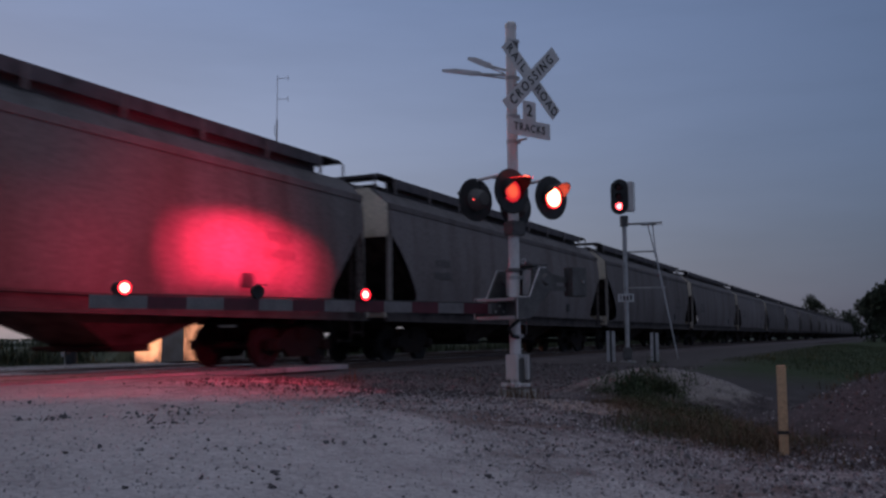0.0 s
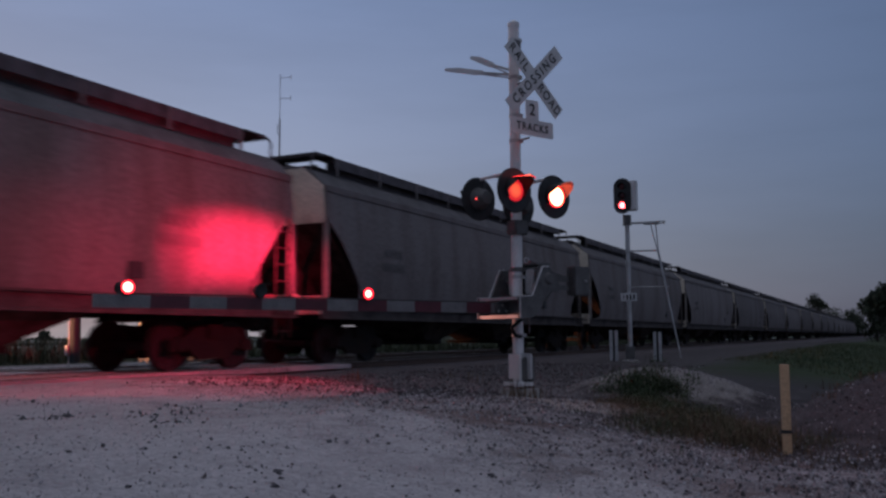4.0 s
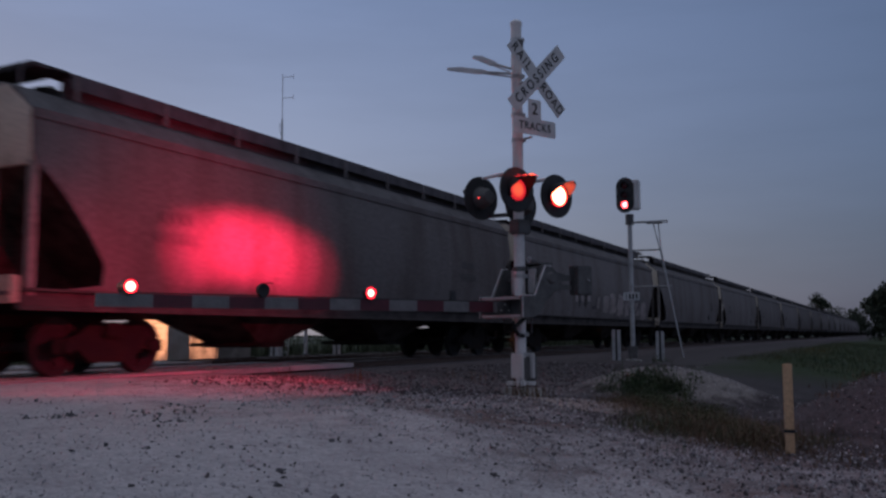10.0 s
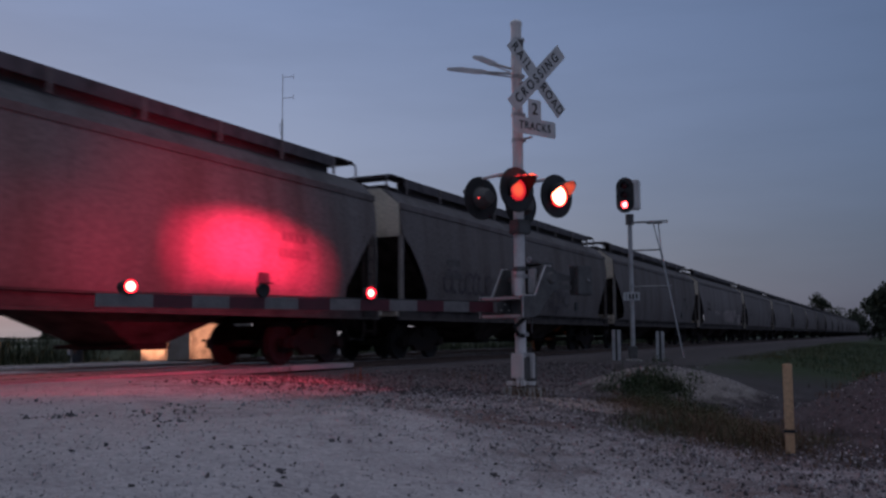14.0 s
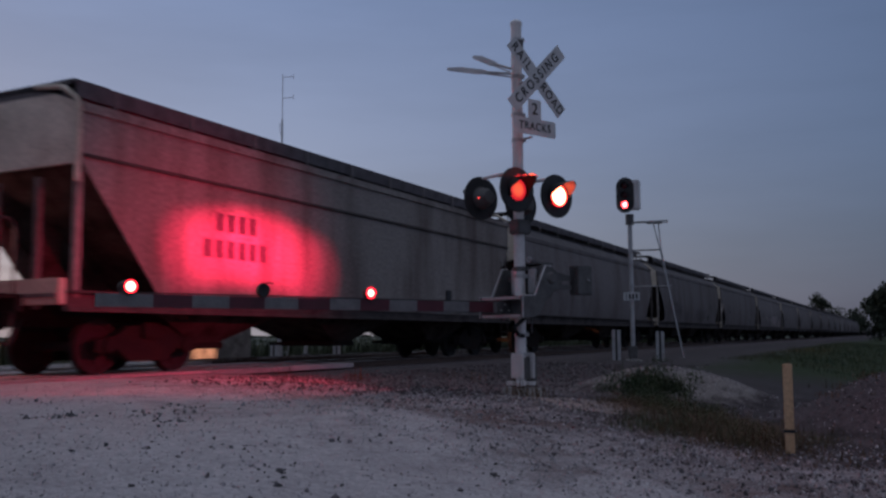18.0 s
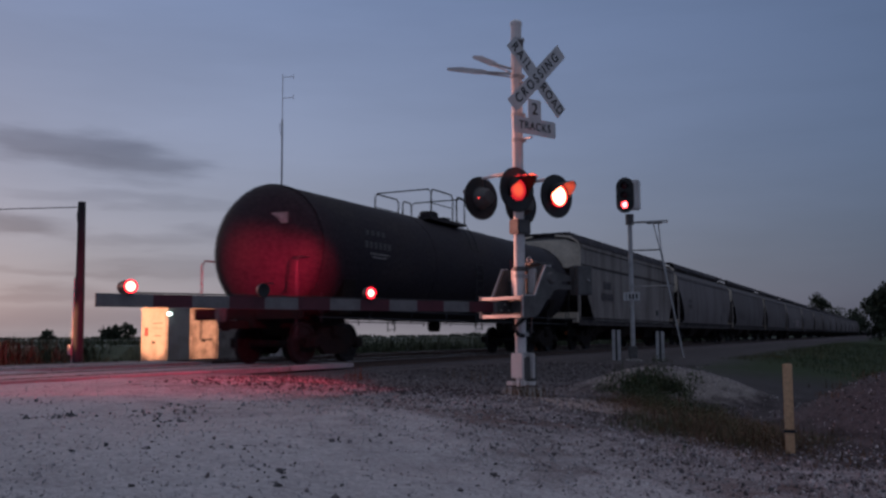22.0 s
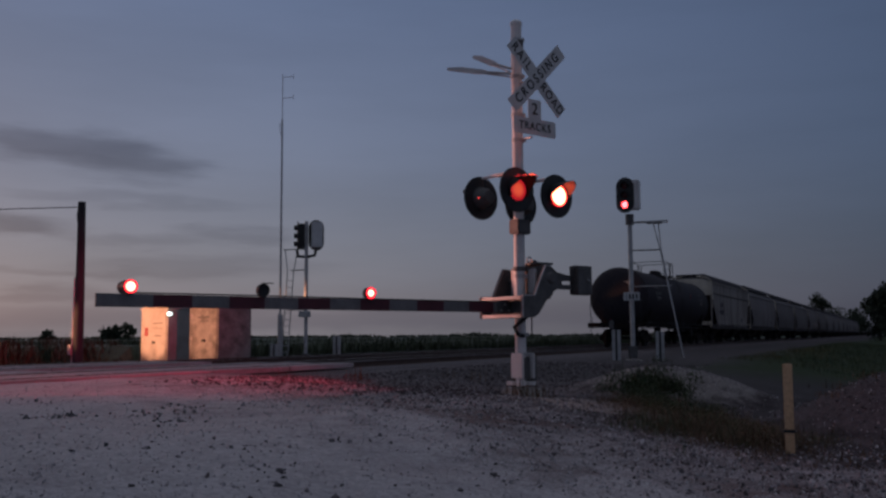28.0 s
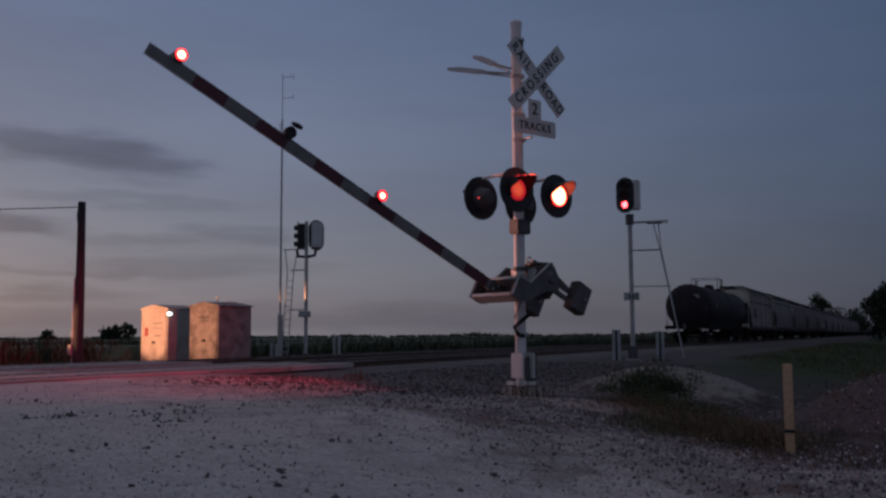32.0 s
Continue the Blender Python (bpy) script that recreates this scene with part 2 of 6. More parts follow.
WHEEL = mat("brown steel wheel", (0.016, 0.013, 0.013), 0.85, 0.1, 0.4, 5, 30, 0.1)
RAIL = mat("rail rusted web", (0.11, 0.07, 0.055), 0.7, 0.4, 0.3, 8, 40)
RAILTOP = mat("polished rail head", (0.35, 0.34, 0.34), 0.3, 1.0, 0.2)
TIE = mat("weathered timber tie", (0.06, 0.048, 0.044), 0.9, 0, 0.4, 6, 30, 0.4, stretch=(0.4, 3, 3), each=0.25)
GRAVEL_FILL = mat("gravel-coloured crossing fill", (0.31, 0.285, 0.29), 0.95, 0, 0.3, 4, 30, 0.3, stretch=(3, 0.4, 3), each=0.2)
POLE_WOOD = mat("dark treated pole", (0.022, 0.026, 0.033), 0.85, 0, 0.4, 5, 40, 0.3, stretch=(4, 4, 0.3))
POST_WOOD = mat("yellow painted timber", (0.60, 0.38, 0.22), 0.75, 0, 0.25, 5, 40, 0.2, tint=(0.48, 0.27, 0.15), stretch=(4, 4, 0.4))
CABINET = mat("brushed aluminium cabinet", (0.31, 0.295, 0.28), 0.6, 0.1, 0.3, 2.2, 30, 0.1, tint=(0.19, 0.17, 0.155), spec=0.3)
CABINET_B = mat("stained aluminium cabinet", (0.24, 0.225, 0.215), 0.6, 0.1, 0.45, 2.6, 26, 0.12, tint=(0.10, 0.09, 0.083), spec=0.3)
CONCRETE = mat("weathered concrete", (0.36, 0.34, 0.32), 0.9, 0, 0.3, 5, 50, 0.25)
STONE = mat("pale crushed stone", (0.42, 0.385, 0.39), 0.9, 0, 0.3, 14, 70, 0.4, island=0.32)
STONE_DARK = mat("dark crushed stone", (0.10, 0.08, 0.083), 0.9, 0, 0.4, 12, 60, 0.4, island=0.5)
CLOD = mat("dark clod", (0.10, 0.09, 0.097), 0.95, 0, 0.4, 12, 60, 0.4)
STONE_MID = mat("grey broken stone", (0.20, 0.175, 0.185), 0.9, 0, 0.35, 12, 60, 0.4, island=0.55)
GRASS = mat("rough grass blade", (0.028, 0.050, 0.015), 0.7, 0, 0.35, 0.5, 20, 0.0, tint=(0.11, 0.09, 0.04), island=0.45)
GRASS_DRY = mat("dry reddish grass", (0.13, 0.075, 0.045), 0.8, 0, 0.35, 0.8, 20, 0.0, tint=(0.08, 0.06, 0.03), island=0.45)
CROP = mat("crop leaf", (0.036, 0.046, 0.020), 0.7, 0, 0.35, 0.3, 8, 0.0, tint=(0.035, 0.045, 0.02), island=0.35)
FARLEAF = mat("distant foliage", (0.035, 0.045, 0.025), 0.9, 0, 0.3, 0.4, 3, 0.0, island=0.5)
BARK = mat("bark", (0.06, 0.05, 0.04), 0.9)
LIT = lens_glow("lit red lens", (1.0, 0.12, 0.06), 34.0, (1.0, 0.012, 0.05), 3.0, (0, 0, -0.148), 0.098, 0.146)
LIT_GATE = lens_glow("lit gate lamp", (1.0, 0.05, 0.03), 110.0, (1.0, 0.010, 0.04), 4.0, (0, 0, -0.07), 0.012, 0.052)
# emissive ring painted in for the red glow round lit lamps
GLOW_RING = glowing("painted red glow ring", (1.0, 0.012, 0.03), 3.0)
LIT_REAR = glowing("lit rear lens", (1.0, 0.02, 0.06), 1500.0)
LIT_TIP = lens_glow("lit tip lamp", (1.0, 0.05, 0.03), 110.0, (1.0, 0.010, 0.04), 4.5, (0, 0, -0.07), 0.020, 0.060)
LIT_SIGNAL = glowing("lit signal lens", (1.0, 0.06, 0.07), 16.0)
LENS_DIM = lens_glow("fading red lens", (1.0, 0.11, 0.05), 1.1, (1.0, 0.012, 0.04), 0.6, (0, 0, 0), 0.05, 0.14)
LENS_BACK = glowing("side peep lens", (1.0, 0.08, 0.08), 1.5)
WHITE_LED = glowing("cabinet lamp", (0.75, 1.0, 0.95), 6.0)
LENS_OFF = mat("dark red glass lens", (0.10, 0.008, 0.008), 0.15, 0, 0.2, 10, 40, 0.0)


# ---- mesh tools ----
class Geo:
    """Collects pieces of one mesh."""

    def __init__(self):
        self.v, self.f = [], []

    def add(self, verts, faces, m=None):
        k = len(self.v)
        self.v += [tuple(m @ Vector(p)) if m else tuple(p) for p in verts]
        self.f += [tuple(i + k for i in f) for f in faces]
        return self

    def box(self, cx, cy, cz, sx, sy, sz, m=None, c=0.0):
        """A box by centre and size, with its long edges chamfered by c."""
        x, y, z = sx / 2, sy / 2, sz / 2
        if not c:
            p = [(cx + a * x, cy + b * y, cz + d * z) for a in (-1, 1) for b in (-1, 1) for d in (-1, 1)]
            return self.add(p, [(0, 1, 3, 2), (4, 6, 7, 5), (0, 4, 5, 1), (2, 3, 7, 6), (0, 2, 6, 4), (1, 5, 7, 3)], m)
        bm = bmesh.new()
        bmesh.ops.create_cube(bm, size=1.0)
        for q in bm.verts:
            q.co = (cx + q.co.x * sx, cy + q.co.y * sy, cz + q.co.z * sz)
        bmesh.ops.bevel(bm, geom=list(bm.edges), offset=c, segments=2, affect='EDGES')
        bm.verts.index_update()
        r = self.add([q.co for q in bm.verts], [[q.index for q in f.verts] for f in bm.faces], m)
        bm.free()
        return r

    def tube(self, pts, r, n=8, m=None, cap=True, r2=None):
        """A round bar along a line of points; r2: its radius at the end."""
        pts = [Vector(p) for p in pts]
        k, rings = len(pts), []
        up = None
        for i, p in enumerate(pts):
            d = (pts[min(i + 1, k - 1)] - pts[max(i - 1, 0)]).normalized()
            if up is None:
                up = d.orthogonal().normalized()
            up = (up - d * up.dot(d)).normalized()
            s = d.cross(up)
            rr = r if r2 is None else r + (r2 - r) * i / (k - 1)
            rings.append([p + (up * math.cos(a) + s * math.sin(a)) * rr for a in [2 * math.pi * j / n for j in range(n)]])
        v = [q for ring in rings for q in ring]
        f = [(i * n + j, i * n + (j + 1) % n, (i + 1) * n + (j + 1) % n, (i + 1) * n + j) for i in range(k - 1) for j in range(n)]
        if cap:
            f += [tuple(range(n))[::-1], tuple((k - 1) * n + j for j in range(n))]
        return self.add(v, f, m)

    def lathe(self, prof, n=20, m=None, axis='Z', arc=1.0, start=0.0):
        """Turns a profile of (radius, height) about an axis."""
        v, f, k = [], [], len(prof)
        steps = n if arc >= 1 else n + 1
        for j in range(steps):
            a = start + 2 * math.pi * arc * j / n
            for r, h in prof:
                p = (r * math.cos(a), r * math.sin(a), h)
                v.append(p if axis == 'Z' else (h, p[0], p[1]) if axis == 'X' else (p[0], h, p[1]))
        for j in range(n):
            j2 = (j + 1) % steps
            f += [(j * k + i, j * k + i + 1, j2 * k + i + 1, j2 * k + i) for i in range(k - 1)]
        return self.add(v, f, m)

    def prism(self, poly, h0, h1, axis='X', m=None):
        """A polygon pushed along an axis; poly is in (y, z) for X, (x, z) for Y, (x, y) for Z."""
        put = {'X': lambda a, b, h: (h, a, b), 'Y': lambda a, b, h: (a, h, b), 'Z': lambda a, b, h: (a, b, h)}[axis]
        k = len(poly)
        v = [put(a, b, h0) for a, b in poly] + [put(a, b, h1) for a, b in poly]
        f = [tuple(range(k))[::-1], tuple(range(k, 2 * k))] + [(i, (i + 1) % k, k + (i + 1) % k, k + i) for i in range(k)]
        return self.add(v, f, m)

    def mesh(self, name, material, smooth=False):
        me = bpy.data.meshes.new(name)
        me.from_pydata(self.v, [], self.f)
        bm = bmesh.new()
        bm.from_mesh(me)
        bmesh.ops.recalc_face_normals(bm, faces=bm.faces)
        bm.to_mesh(me)
        bm.free()
        if smooth:
            me.shade_smooth()
            me.set_sharp_from_angle(angle=radians(35))
        me.materials.append(material)
        return me


def part(name, geo, material, parent, label="", m=None, smooth=False):
    ob = new(name, geo.mesh(name, material, smooth) if isinstance(geo, Geo) else geo)
    ob.parent = parent
    if m is not None:
        ob.matrix_basis = m
    return tagged(ob, label)


def thing(name, label, category, m=None, group="", kind=""):
    ob = new(name)
    if m is not None:
        ob.matrix_basis = m
    return tagged(ob, label, category, group, kind)


def solo(name, geo, material, label, category, group="", kind="", smooth=False, m=None):
    ob = new(name, geo.mesh(name, material, smooth))
    if m is not None:
        ob.matrix_basis = m
    return tagged(ob, label, category, group, kind)


def lettering(name, text, size, material, parent, m, spread=1.0, wide=1.0):
    cu = bpy.data.curves.new(name, 'FONT')
    cu.body, cu.size, cu.align_x, cu.align_y, cu.extrude, cu.offset = text, size, 'CENTER', 'CENTER', 0.002, size * 0.012
    cu.space_character = spread
    tmp = new("letters", cu)
    me = bpy.data.meshes.new_from_object(tmp.evaluated_get(bpy.context.evaluated_depsgraph_get()))
    bpy.data.objects.remove(tmp)
    me.transform(Matrix.Diagonal((wide, 1, 1, 1)))
    me.materials.clear()
    me.materials.append(material)
    return part(name, me, material, parent, "black painted letters", m)


def smoothstep(a, b, x):
    t = min(1, max(0, (x - a) / (b - a)))
    return t * t * (3 - 2 * t)


# ---- ground ----
ROAD_C = Vector((12.6, 0.0))
ROAD_D = Vector((-0.897, 0.4415))


def road_off(x, y):
    """How far a place lies off the road's middle line."""
    p = Vector((x, y)) - ROAD_C
    return p.x * ROAD_D.y - p.y * ROAD_D.x


def height(x, y):
    """The ground's height."""
    ax = abs(x + 2.1)
    bed = -0.19 - 0.42 * smoothstep(3.6, 6.6, ax)             # ballast bed and ditch
    if x > 0:
        bed = -0.19 - 0.08 * smoothstep(2.5, 6.0, x) - 0.27 * smoothstep(8.5, 12.5, x)
    r = abs(road_off(x, y) * -1 - 2.0)
    road = -0.045 - 0.065 * smoothstep(3.0, 7.8, x) - 0.36 * smoothstep(8.0, 11.8, x) - 0.28 * smoothstep(-5, -12, x)
    k = smoothstep(7.8, 11.5, r) if x > 0 else smoothstep(6.0, 9.0, r)
    z = road * (1 - k) + bed * k
    if x > 2.5:
        # gravel heaps beside the road
        d = math.hypot((x - 9.45) / 1.4, (y - 14.3) / 0.95)
        z += 0.40 * max(0, 1 - d * d * 0.55) ** 1.5 if d < 1.3 else 0
        d = math.hypot((x - 12.9) / 1.75, (y - 12.2) / 1.9)
        z += 0.70 * (1 - smoothstep(0.1, 1.15, d))
    z += 0.022 * noise.noise((x * 1.3, y * 1.3, 0)) + 0.010 * noise.noise((x * 5, y * 5, 3))
    if x < -11:
        z = min(z, -0.3)
    return z


def axis_steps(stops):
    out = []
    for a, b, s in stops:
        n = max(1, round((b - a) / s))
        out += [a + (b - a) * i / n for i in range(n)]
    return out + [stops[-1][1]]


def ground_material():
    """Pale road gravel, dark ballast, soil and grass, each where it lies."""
    m = bpy.data.materials.new("gravel, ballast, soil and grass")
    m.use_nodes = True
    nt = m.node_tree
    N, L = nt.nodes.new, nt.links.new
    b = nt.nodes["Principled BSDF"]
    b.inputs["Roughness"].default_value = 0.95
    b.inputs["Specular IOR Level"].default_value = 0.2
    tc = N("ShaderNodeTexCoord")

    def noise_of(s, d=4, rough=0.6):
        n = N("ShaderNodeTexNoise")
        n.inputs["Scale"].default_value, n.inputs["Detail"].default_value, n.inputs["Roughness"].default_value = s, d, rough
        L(tc.outputs["Object"], n.inputs["Vector"])
        return n.outputs["Fac"]

    def rng(src, a, c, lo=0.0, hi=1.0):
        r = N("ShaderNodeMapRange")
        r.inputs[1].default_value, r.inputs[2].default_value, r.inputs[3].default_value, r.inputs[4].default_value = a, c, lo, hi
        L(src, r.inputs[0])
        return r.outputs[0]

    def mix(f, a, c, how='MIX'):
        x = N("ShaderNodeMixRGB")
        x.blend_type = how
        for s, v in ((0, f), (1, a), (2, c)):
            if isinstance(v, tuple):
                x.inputs[s].default_value = (*v, 1)
            elif isinstance(v, float):
                x.inputs[s].default_value = v
            else:
                L(v, x.inputs[s])
        return x.outputs[0]

    def math_of(op, a, c):
        x = N("ShaderNodeMath")
        x.operation = op
        for s, v in ((0, a), (1, c)):
            if isinstance(v, (int, float)):
                x.inputs[s].default_value = v
            else:
                L(v, x.inputs[s])
        return x.outputs[0]

    vor = N("ShaderNodeTexVoronoi")
    vor.inputs["Scale"].default_value = 34
    L(tc.outputs["Object"], vor.inputs["Vector"])
    vs = N("ShaderNodeSeparateColor")
    L(vor.outputs["Color"], vs.inputs[0])
    stone = rng(vs.outputs[0], 0, 1, 0.80, 1.08)
    big, mid, fine = noise_of(0.5), noise_of(3.0), noise_of(45.0, 6, 0.7)
    pale = mix(rng(mid, 0.45, 0.7), (0.47, 0.435, 0.445), (0.39, 0.355, 0.365))
    pale = mix(rng(big, 0.5, 0.75, 0, 0.6), pale, (0.35, 0.315, 0.325))
    spots = rng(noise_of(9.0, 5, 0.75), 0.62, 0.70, 0, 0.7)
    pale = mix(spots, pale, (0.25, 0.23, 0.237))
    pale = mix(rng(noise_of(16.0, 6, 0.8), 0.54, 0.68, 0, 0.5), pale, (0.33, 0.297, 0.307))
    pale = mix(rng(noise_of(22.0, 4, 0.7), 0.60, 0.72, 0, 0.5), pale, (0.58, 0.545, 0.545))
    dark = mix(rng(mid, 0.4, 0.7), (0.15, 0.125, 0.130), (0.062, 0.050, 0.053))
    soil = mix(rng(mid, 0.4, 0.7), (0.052, 0.042, 0.043), (0.028, 0.022, 0.024))
    green = mix(rng(mid, 0.35, 0.7), (0.021, 0.040, 0.011), (0.036, 0.042, 0.015))
    sep = N("ShaderNodeSeparateXYZ")
    L(tc.outputs["Object"], sep.inputs[0])
    X, Y = sep.outputs["X"], sep.outputs["Y"]
    # distance to the right of the road's middle line
    off = math_of('SUBTRACT', math_of('MULTIPLY', math_of('SUBTRACT', X, 12.6), 0.4415), math_of('MULTIPLY', Y, -0.897))
    wob = math_of('ADD', off, rng(noise_of(0.8, 5), 0.2, 0.8, -1.4, 1.4))
    edge = math_of('SUBTRACT', wob, 0.0)
    col = mix(rng(math_of('ADD', math_of('ADD', edge, rng(noise_of(34.0, 5, 0.75), 0.3, 0.7, -1.8, 1.8)), rng(mid, 0.3, 0.7, -0.5, 0.5)), 3.6, 7.4), pale, dark)
    rust = math_of('MULTIPLY', rng(noise_of(1.1, 5, 0.7), 0.5, 0.62, 0, 0.75), math_of('MULTIPLY', rng(edge, 4.4, 5.4), rng(edge, 9.5, 8.0)))
    col = mix(rust, col, (0.135, 0.085, 0.078))
    side = rng(math_of('ADD', X, rng(noise_of(0.7, 5), 0.2, 0.8, -1.5, 1.5)), 8.2, 9.6)
    earth = mix(rng(noise_of(1.7, 5), 0.5, 0.7, 0, 0.6), soil, dark)
    col = mix(math_of('MULTIPLY', side, rng(edge, 6.6, 7.8)), col, earth)
    col = mix(math_of('MULTIPLY', rng(X, 2.0, 4.0), math_of('MULTIPLY', rng(math_of('ADD', Y, rng(big, 0.2, 0.8, -1.5, 1.5)), 14.5, 18.5), 0.72)), col, (0.048, 0.042, 0.043))
    grassy = math_of('MULTIPLY', rng(math_of('ADD', X, rng(big, 0.2, 0.8, -1, 1)), 7.0, 9.0), rng(Y, 19, 25))
    col = mix(grassy, col, green)
    far = rng(math_of('ADD', X, rng(big, 0.2, 0.8, -1.5, 1.5)), -9.5, -11.5)
    col = mix(far, col, green)
    heap = N("ShaderNodeVectorMath")
    heap.operation = 'DISTANCE'
    heap.inputs[1].default_value = (9.45, 14.3, -0.1)
    L(tc.outputs["Object"], heap.inputs[0])
    col = mix(rng(math_of('ADD', heap.outputs["Value"], rng(mid, 0.2, 0.8, -0.5, 0.5)), 1.55, 1.05), col, (0.23, 0.205, 0.195))
    mound = N("ShaderNodeVectorMath")
    mound.operation = 'DISTANCE'
    mound.inputs[1].default_value = (12.9, 12.2, 0.1)
    L(tc.outputs["Object"], mound.inputs[0])
    grit = mix(rng(noise_of(20.0, 5, 0.8), 0.4, 0.65), (0.11, 0.092, 0.098), (0.045, 0.037, 0.041))
    col = mix(rng(math_of('ADD', mound.outputs["Value"], rng(mid, 0.2, 0.8, -0.4, 0.4)), 2.1, 1.6), col, grit)
    tan = N("ShaderNodeVectorMath")
    tan.operation = 'DISTANCE'
    tan.inputs[1].default_value = (9.0, 10.75, -0.25)
    L(tc.outputs["Object"], tan.inputs[0])
    col = mix(rng(math_of('ADD', tan.outputs["Value"], rng(noise_of(1.6, 5, 0.65), 0.25, 0.75, -0.9, 0.9)), 1.25, 0.75, 0.0, 0.85), col, (0.33, 0.27, 0.245))
    col = mix(1.0, col, stone, 'MULTIPLY')
    L(col, b.inputs["Base Color"])
    bp = N("ShaderNodeBump")
    bp.inputs["Strength"].default_value, bp.inputs["Distance"].default_value = 0.6, 0.03
    hsum = math_of('ADD', math_of('MULTIPLY', fine, 0.6), math_of('MULTIPLY', vor.outputs["Distance"], -0.5))
    L(hsum, bp.inputs["Height"])
    L(bp.outputs[0], b.inputs["Normal"])
    return m


GROUND = ground_material()


def make_ground():
    xs = axis_steps([(-2600, -300, 460), (-300, -60, 40), (-60, -14, 4), (-14, -6, 0.6), (-6, 3, 0.35), (3, 20, 0.16), (20, 40, 2), (40, 200, 30), (200, 2600, 400)])
    ys = axis_steps([(-1200, -100, 220), (-100, -12, 8), (-12, 0, 0.8), (0, 22, 0.16), (22, 50, 0.7), (50, 120, 5), (120, 400, 28), (400, 4800, 440)])
    g = Geo()
    v = [(x, y, height(x, y) if -60 < x < 40 and -100 < y < 120 else -0.61) for x in xs for y in ys]
    n = len(ys)
    f = [(i * n + j, (i + 1) * n + j, (i + 1) * n + j + 1, i * n + j + 1) for i in range(len(xs) - 1) for j in range(n - 1)]
    g.add(v, f)
    solo("ground", g, GROUND, "pale crushed gravel road running into dark ballast, soil and grass", "ground", kind="structure", smooth=True)


make_ground()


# ---- tracks ----
def make_track(name, xc, label):
    tr = thing(name, label, "railway track", kind="structure")
    bed = Geo()
    bed.prism([(xc - 2.6, -0.5), (xc - 1.6, -0.15), (xc + 1.6, -0.15), (xc + 2.6, -0.5)], -60, 900, 'Y')
    for s in (-1, 1):
        x = xc + s * 0.7525
        web, top = Geo(), Geo()
        web.prism([(x - 0.07, -0.172), (x + 0.07, -0.172), (x + 0.07, -0.16), (x + 0.012, -0.13), (x + 0.012, -0.045), (x + 0.034, -0.03), (x + 0.034, -0.008), (x - 0.034, -0.008), (x - 0.034, -0.03), (x - 0.012, -0.045), (x - 0.012, -0.13), (x - 0.07, -0.16)], -60, 900, 'Y')
        top.box(x, 420, -0.004, 0.066, 960, 0.008)
        r = part("rail", web, RAIL, tr)
        part("rail_head", top, RAILTOP, r, "polished running surface")
    part("ballast_bed", bed, STONE_DARK, tr, "dark crushed stone bed")
    tie = Geo().box(xc, 0, -0.255, 2.6, 0.22, 0.17, c=0.012).mesh("tie", TIE)
    for i in range(150):
        y = -18 + i * 0.54
        if 8 < y < 19:
            continue
        part("tie", tie, TIE, tr, m=pose(0, y, random.uniform(-0.01, 0.012), 0, 0, random.uniform(-0.6, 0.6)))
    # slabs that stand in for the crossing's gravel, between and beside the rails
    fill_slab = Geo().box(0, 0, -0.06, 0.235, 2.4, 0.1, c=0.008).mesh("crossing_plank", GRAVEL_FILL)
    for yy in (9.3, 11.72, 14.14, 16.56):
        for x in (-1.27, -1.02, -0.42, -0.18, 0.06, 0.30, 0.5, 1.02, 1.27):
            part("crossing_plank", fill_slab, GRAVEL_FILL, tr, m=pose(xc + x, yy, 0.0, 0, 0, random.uniform(-0.3, 0.3)))
    return tr


make_track("track_1", 0.0, "standard gauge track on dark ballast with gravel road crossing")
make_track("track_2", -4.2, "farther standard gauge track on dark ballast with gravel crossing")


# ---- train ----
R_WHEEL = 0.457
SPEED = [(0, 9.15), (4, 8.87), (8, 8.35), (12, 7.65), (14, 7.2), (16.5, 6.85), (19, 6.6), (20.5, 6.1), (22, 5.2), (25, 4.75), (28, 4.6), (30, 4.35), (32, 4.0)]


def run(t):
    """How far the train has rolled by t."""
    d = 0.0
    for (a, va), (b, vb) in zip(SPEED, SPEED[1:]):
        if t <= a:
            break
        e = min(t, b)
        ve = va + (vb - va) * (e - a) / (b - a)
        d += (va + ve) / 2 * (e - a)
    return d


ROLLING = []          # cars and their first places


def wheelset_mesh():
    g = Geo()
    g.tube([(-1.05, 0, 0), (1.05, 0, 0)], 0.08, 10)
    for s in (-1, 1):
        prof = [(0.08, 0.06), (0.15, 0.075), (0.17, 0.03), (0.36, 0.02), (0.385, 0.05), (R_WHEEL, 0.052), (R_WHEEL + 0.002, -0.045), (R_WHEEL + 0.026, -0.05), (R_WHEEL + 0.022, -0.075), (0.385, -0.075), (0.36, -0.03), (0.17, -0.03), (0.15, -0.06), (0.08, -0.06)]
        g.lathe([(r, s * (0.76 + h)) for r, h in prof], 28, axis='X')
        for a in range(4):
            g.box(s * 0.79, 0.26 * math.cos(a * 1.571), 0.26 * math.sin(a * 1.571), 0.03, 0.05, 0.05)
    return g.mesh("wheelset", WHEEL, True)


WHEELSET = wheelset_mesh()


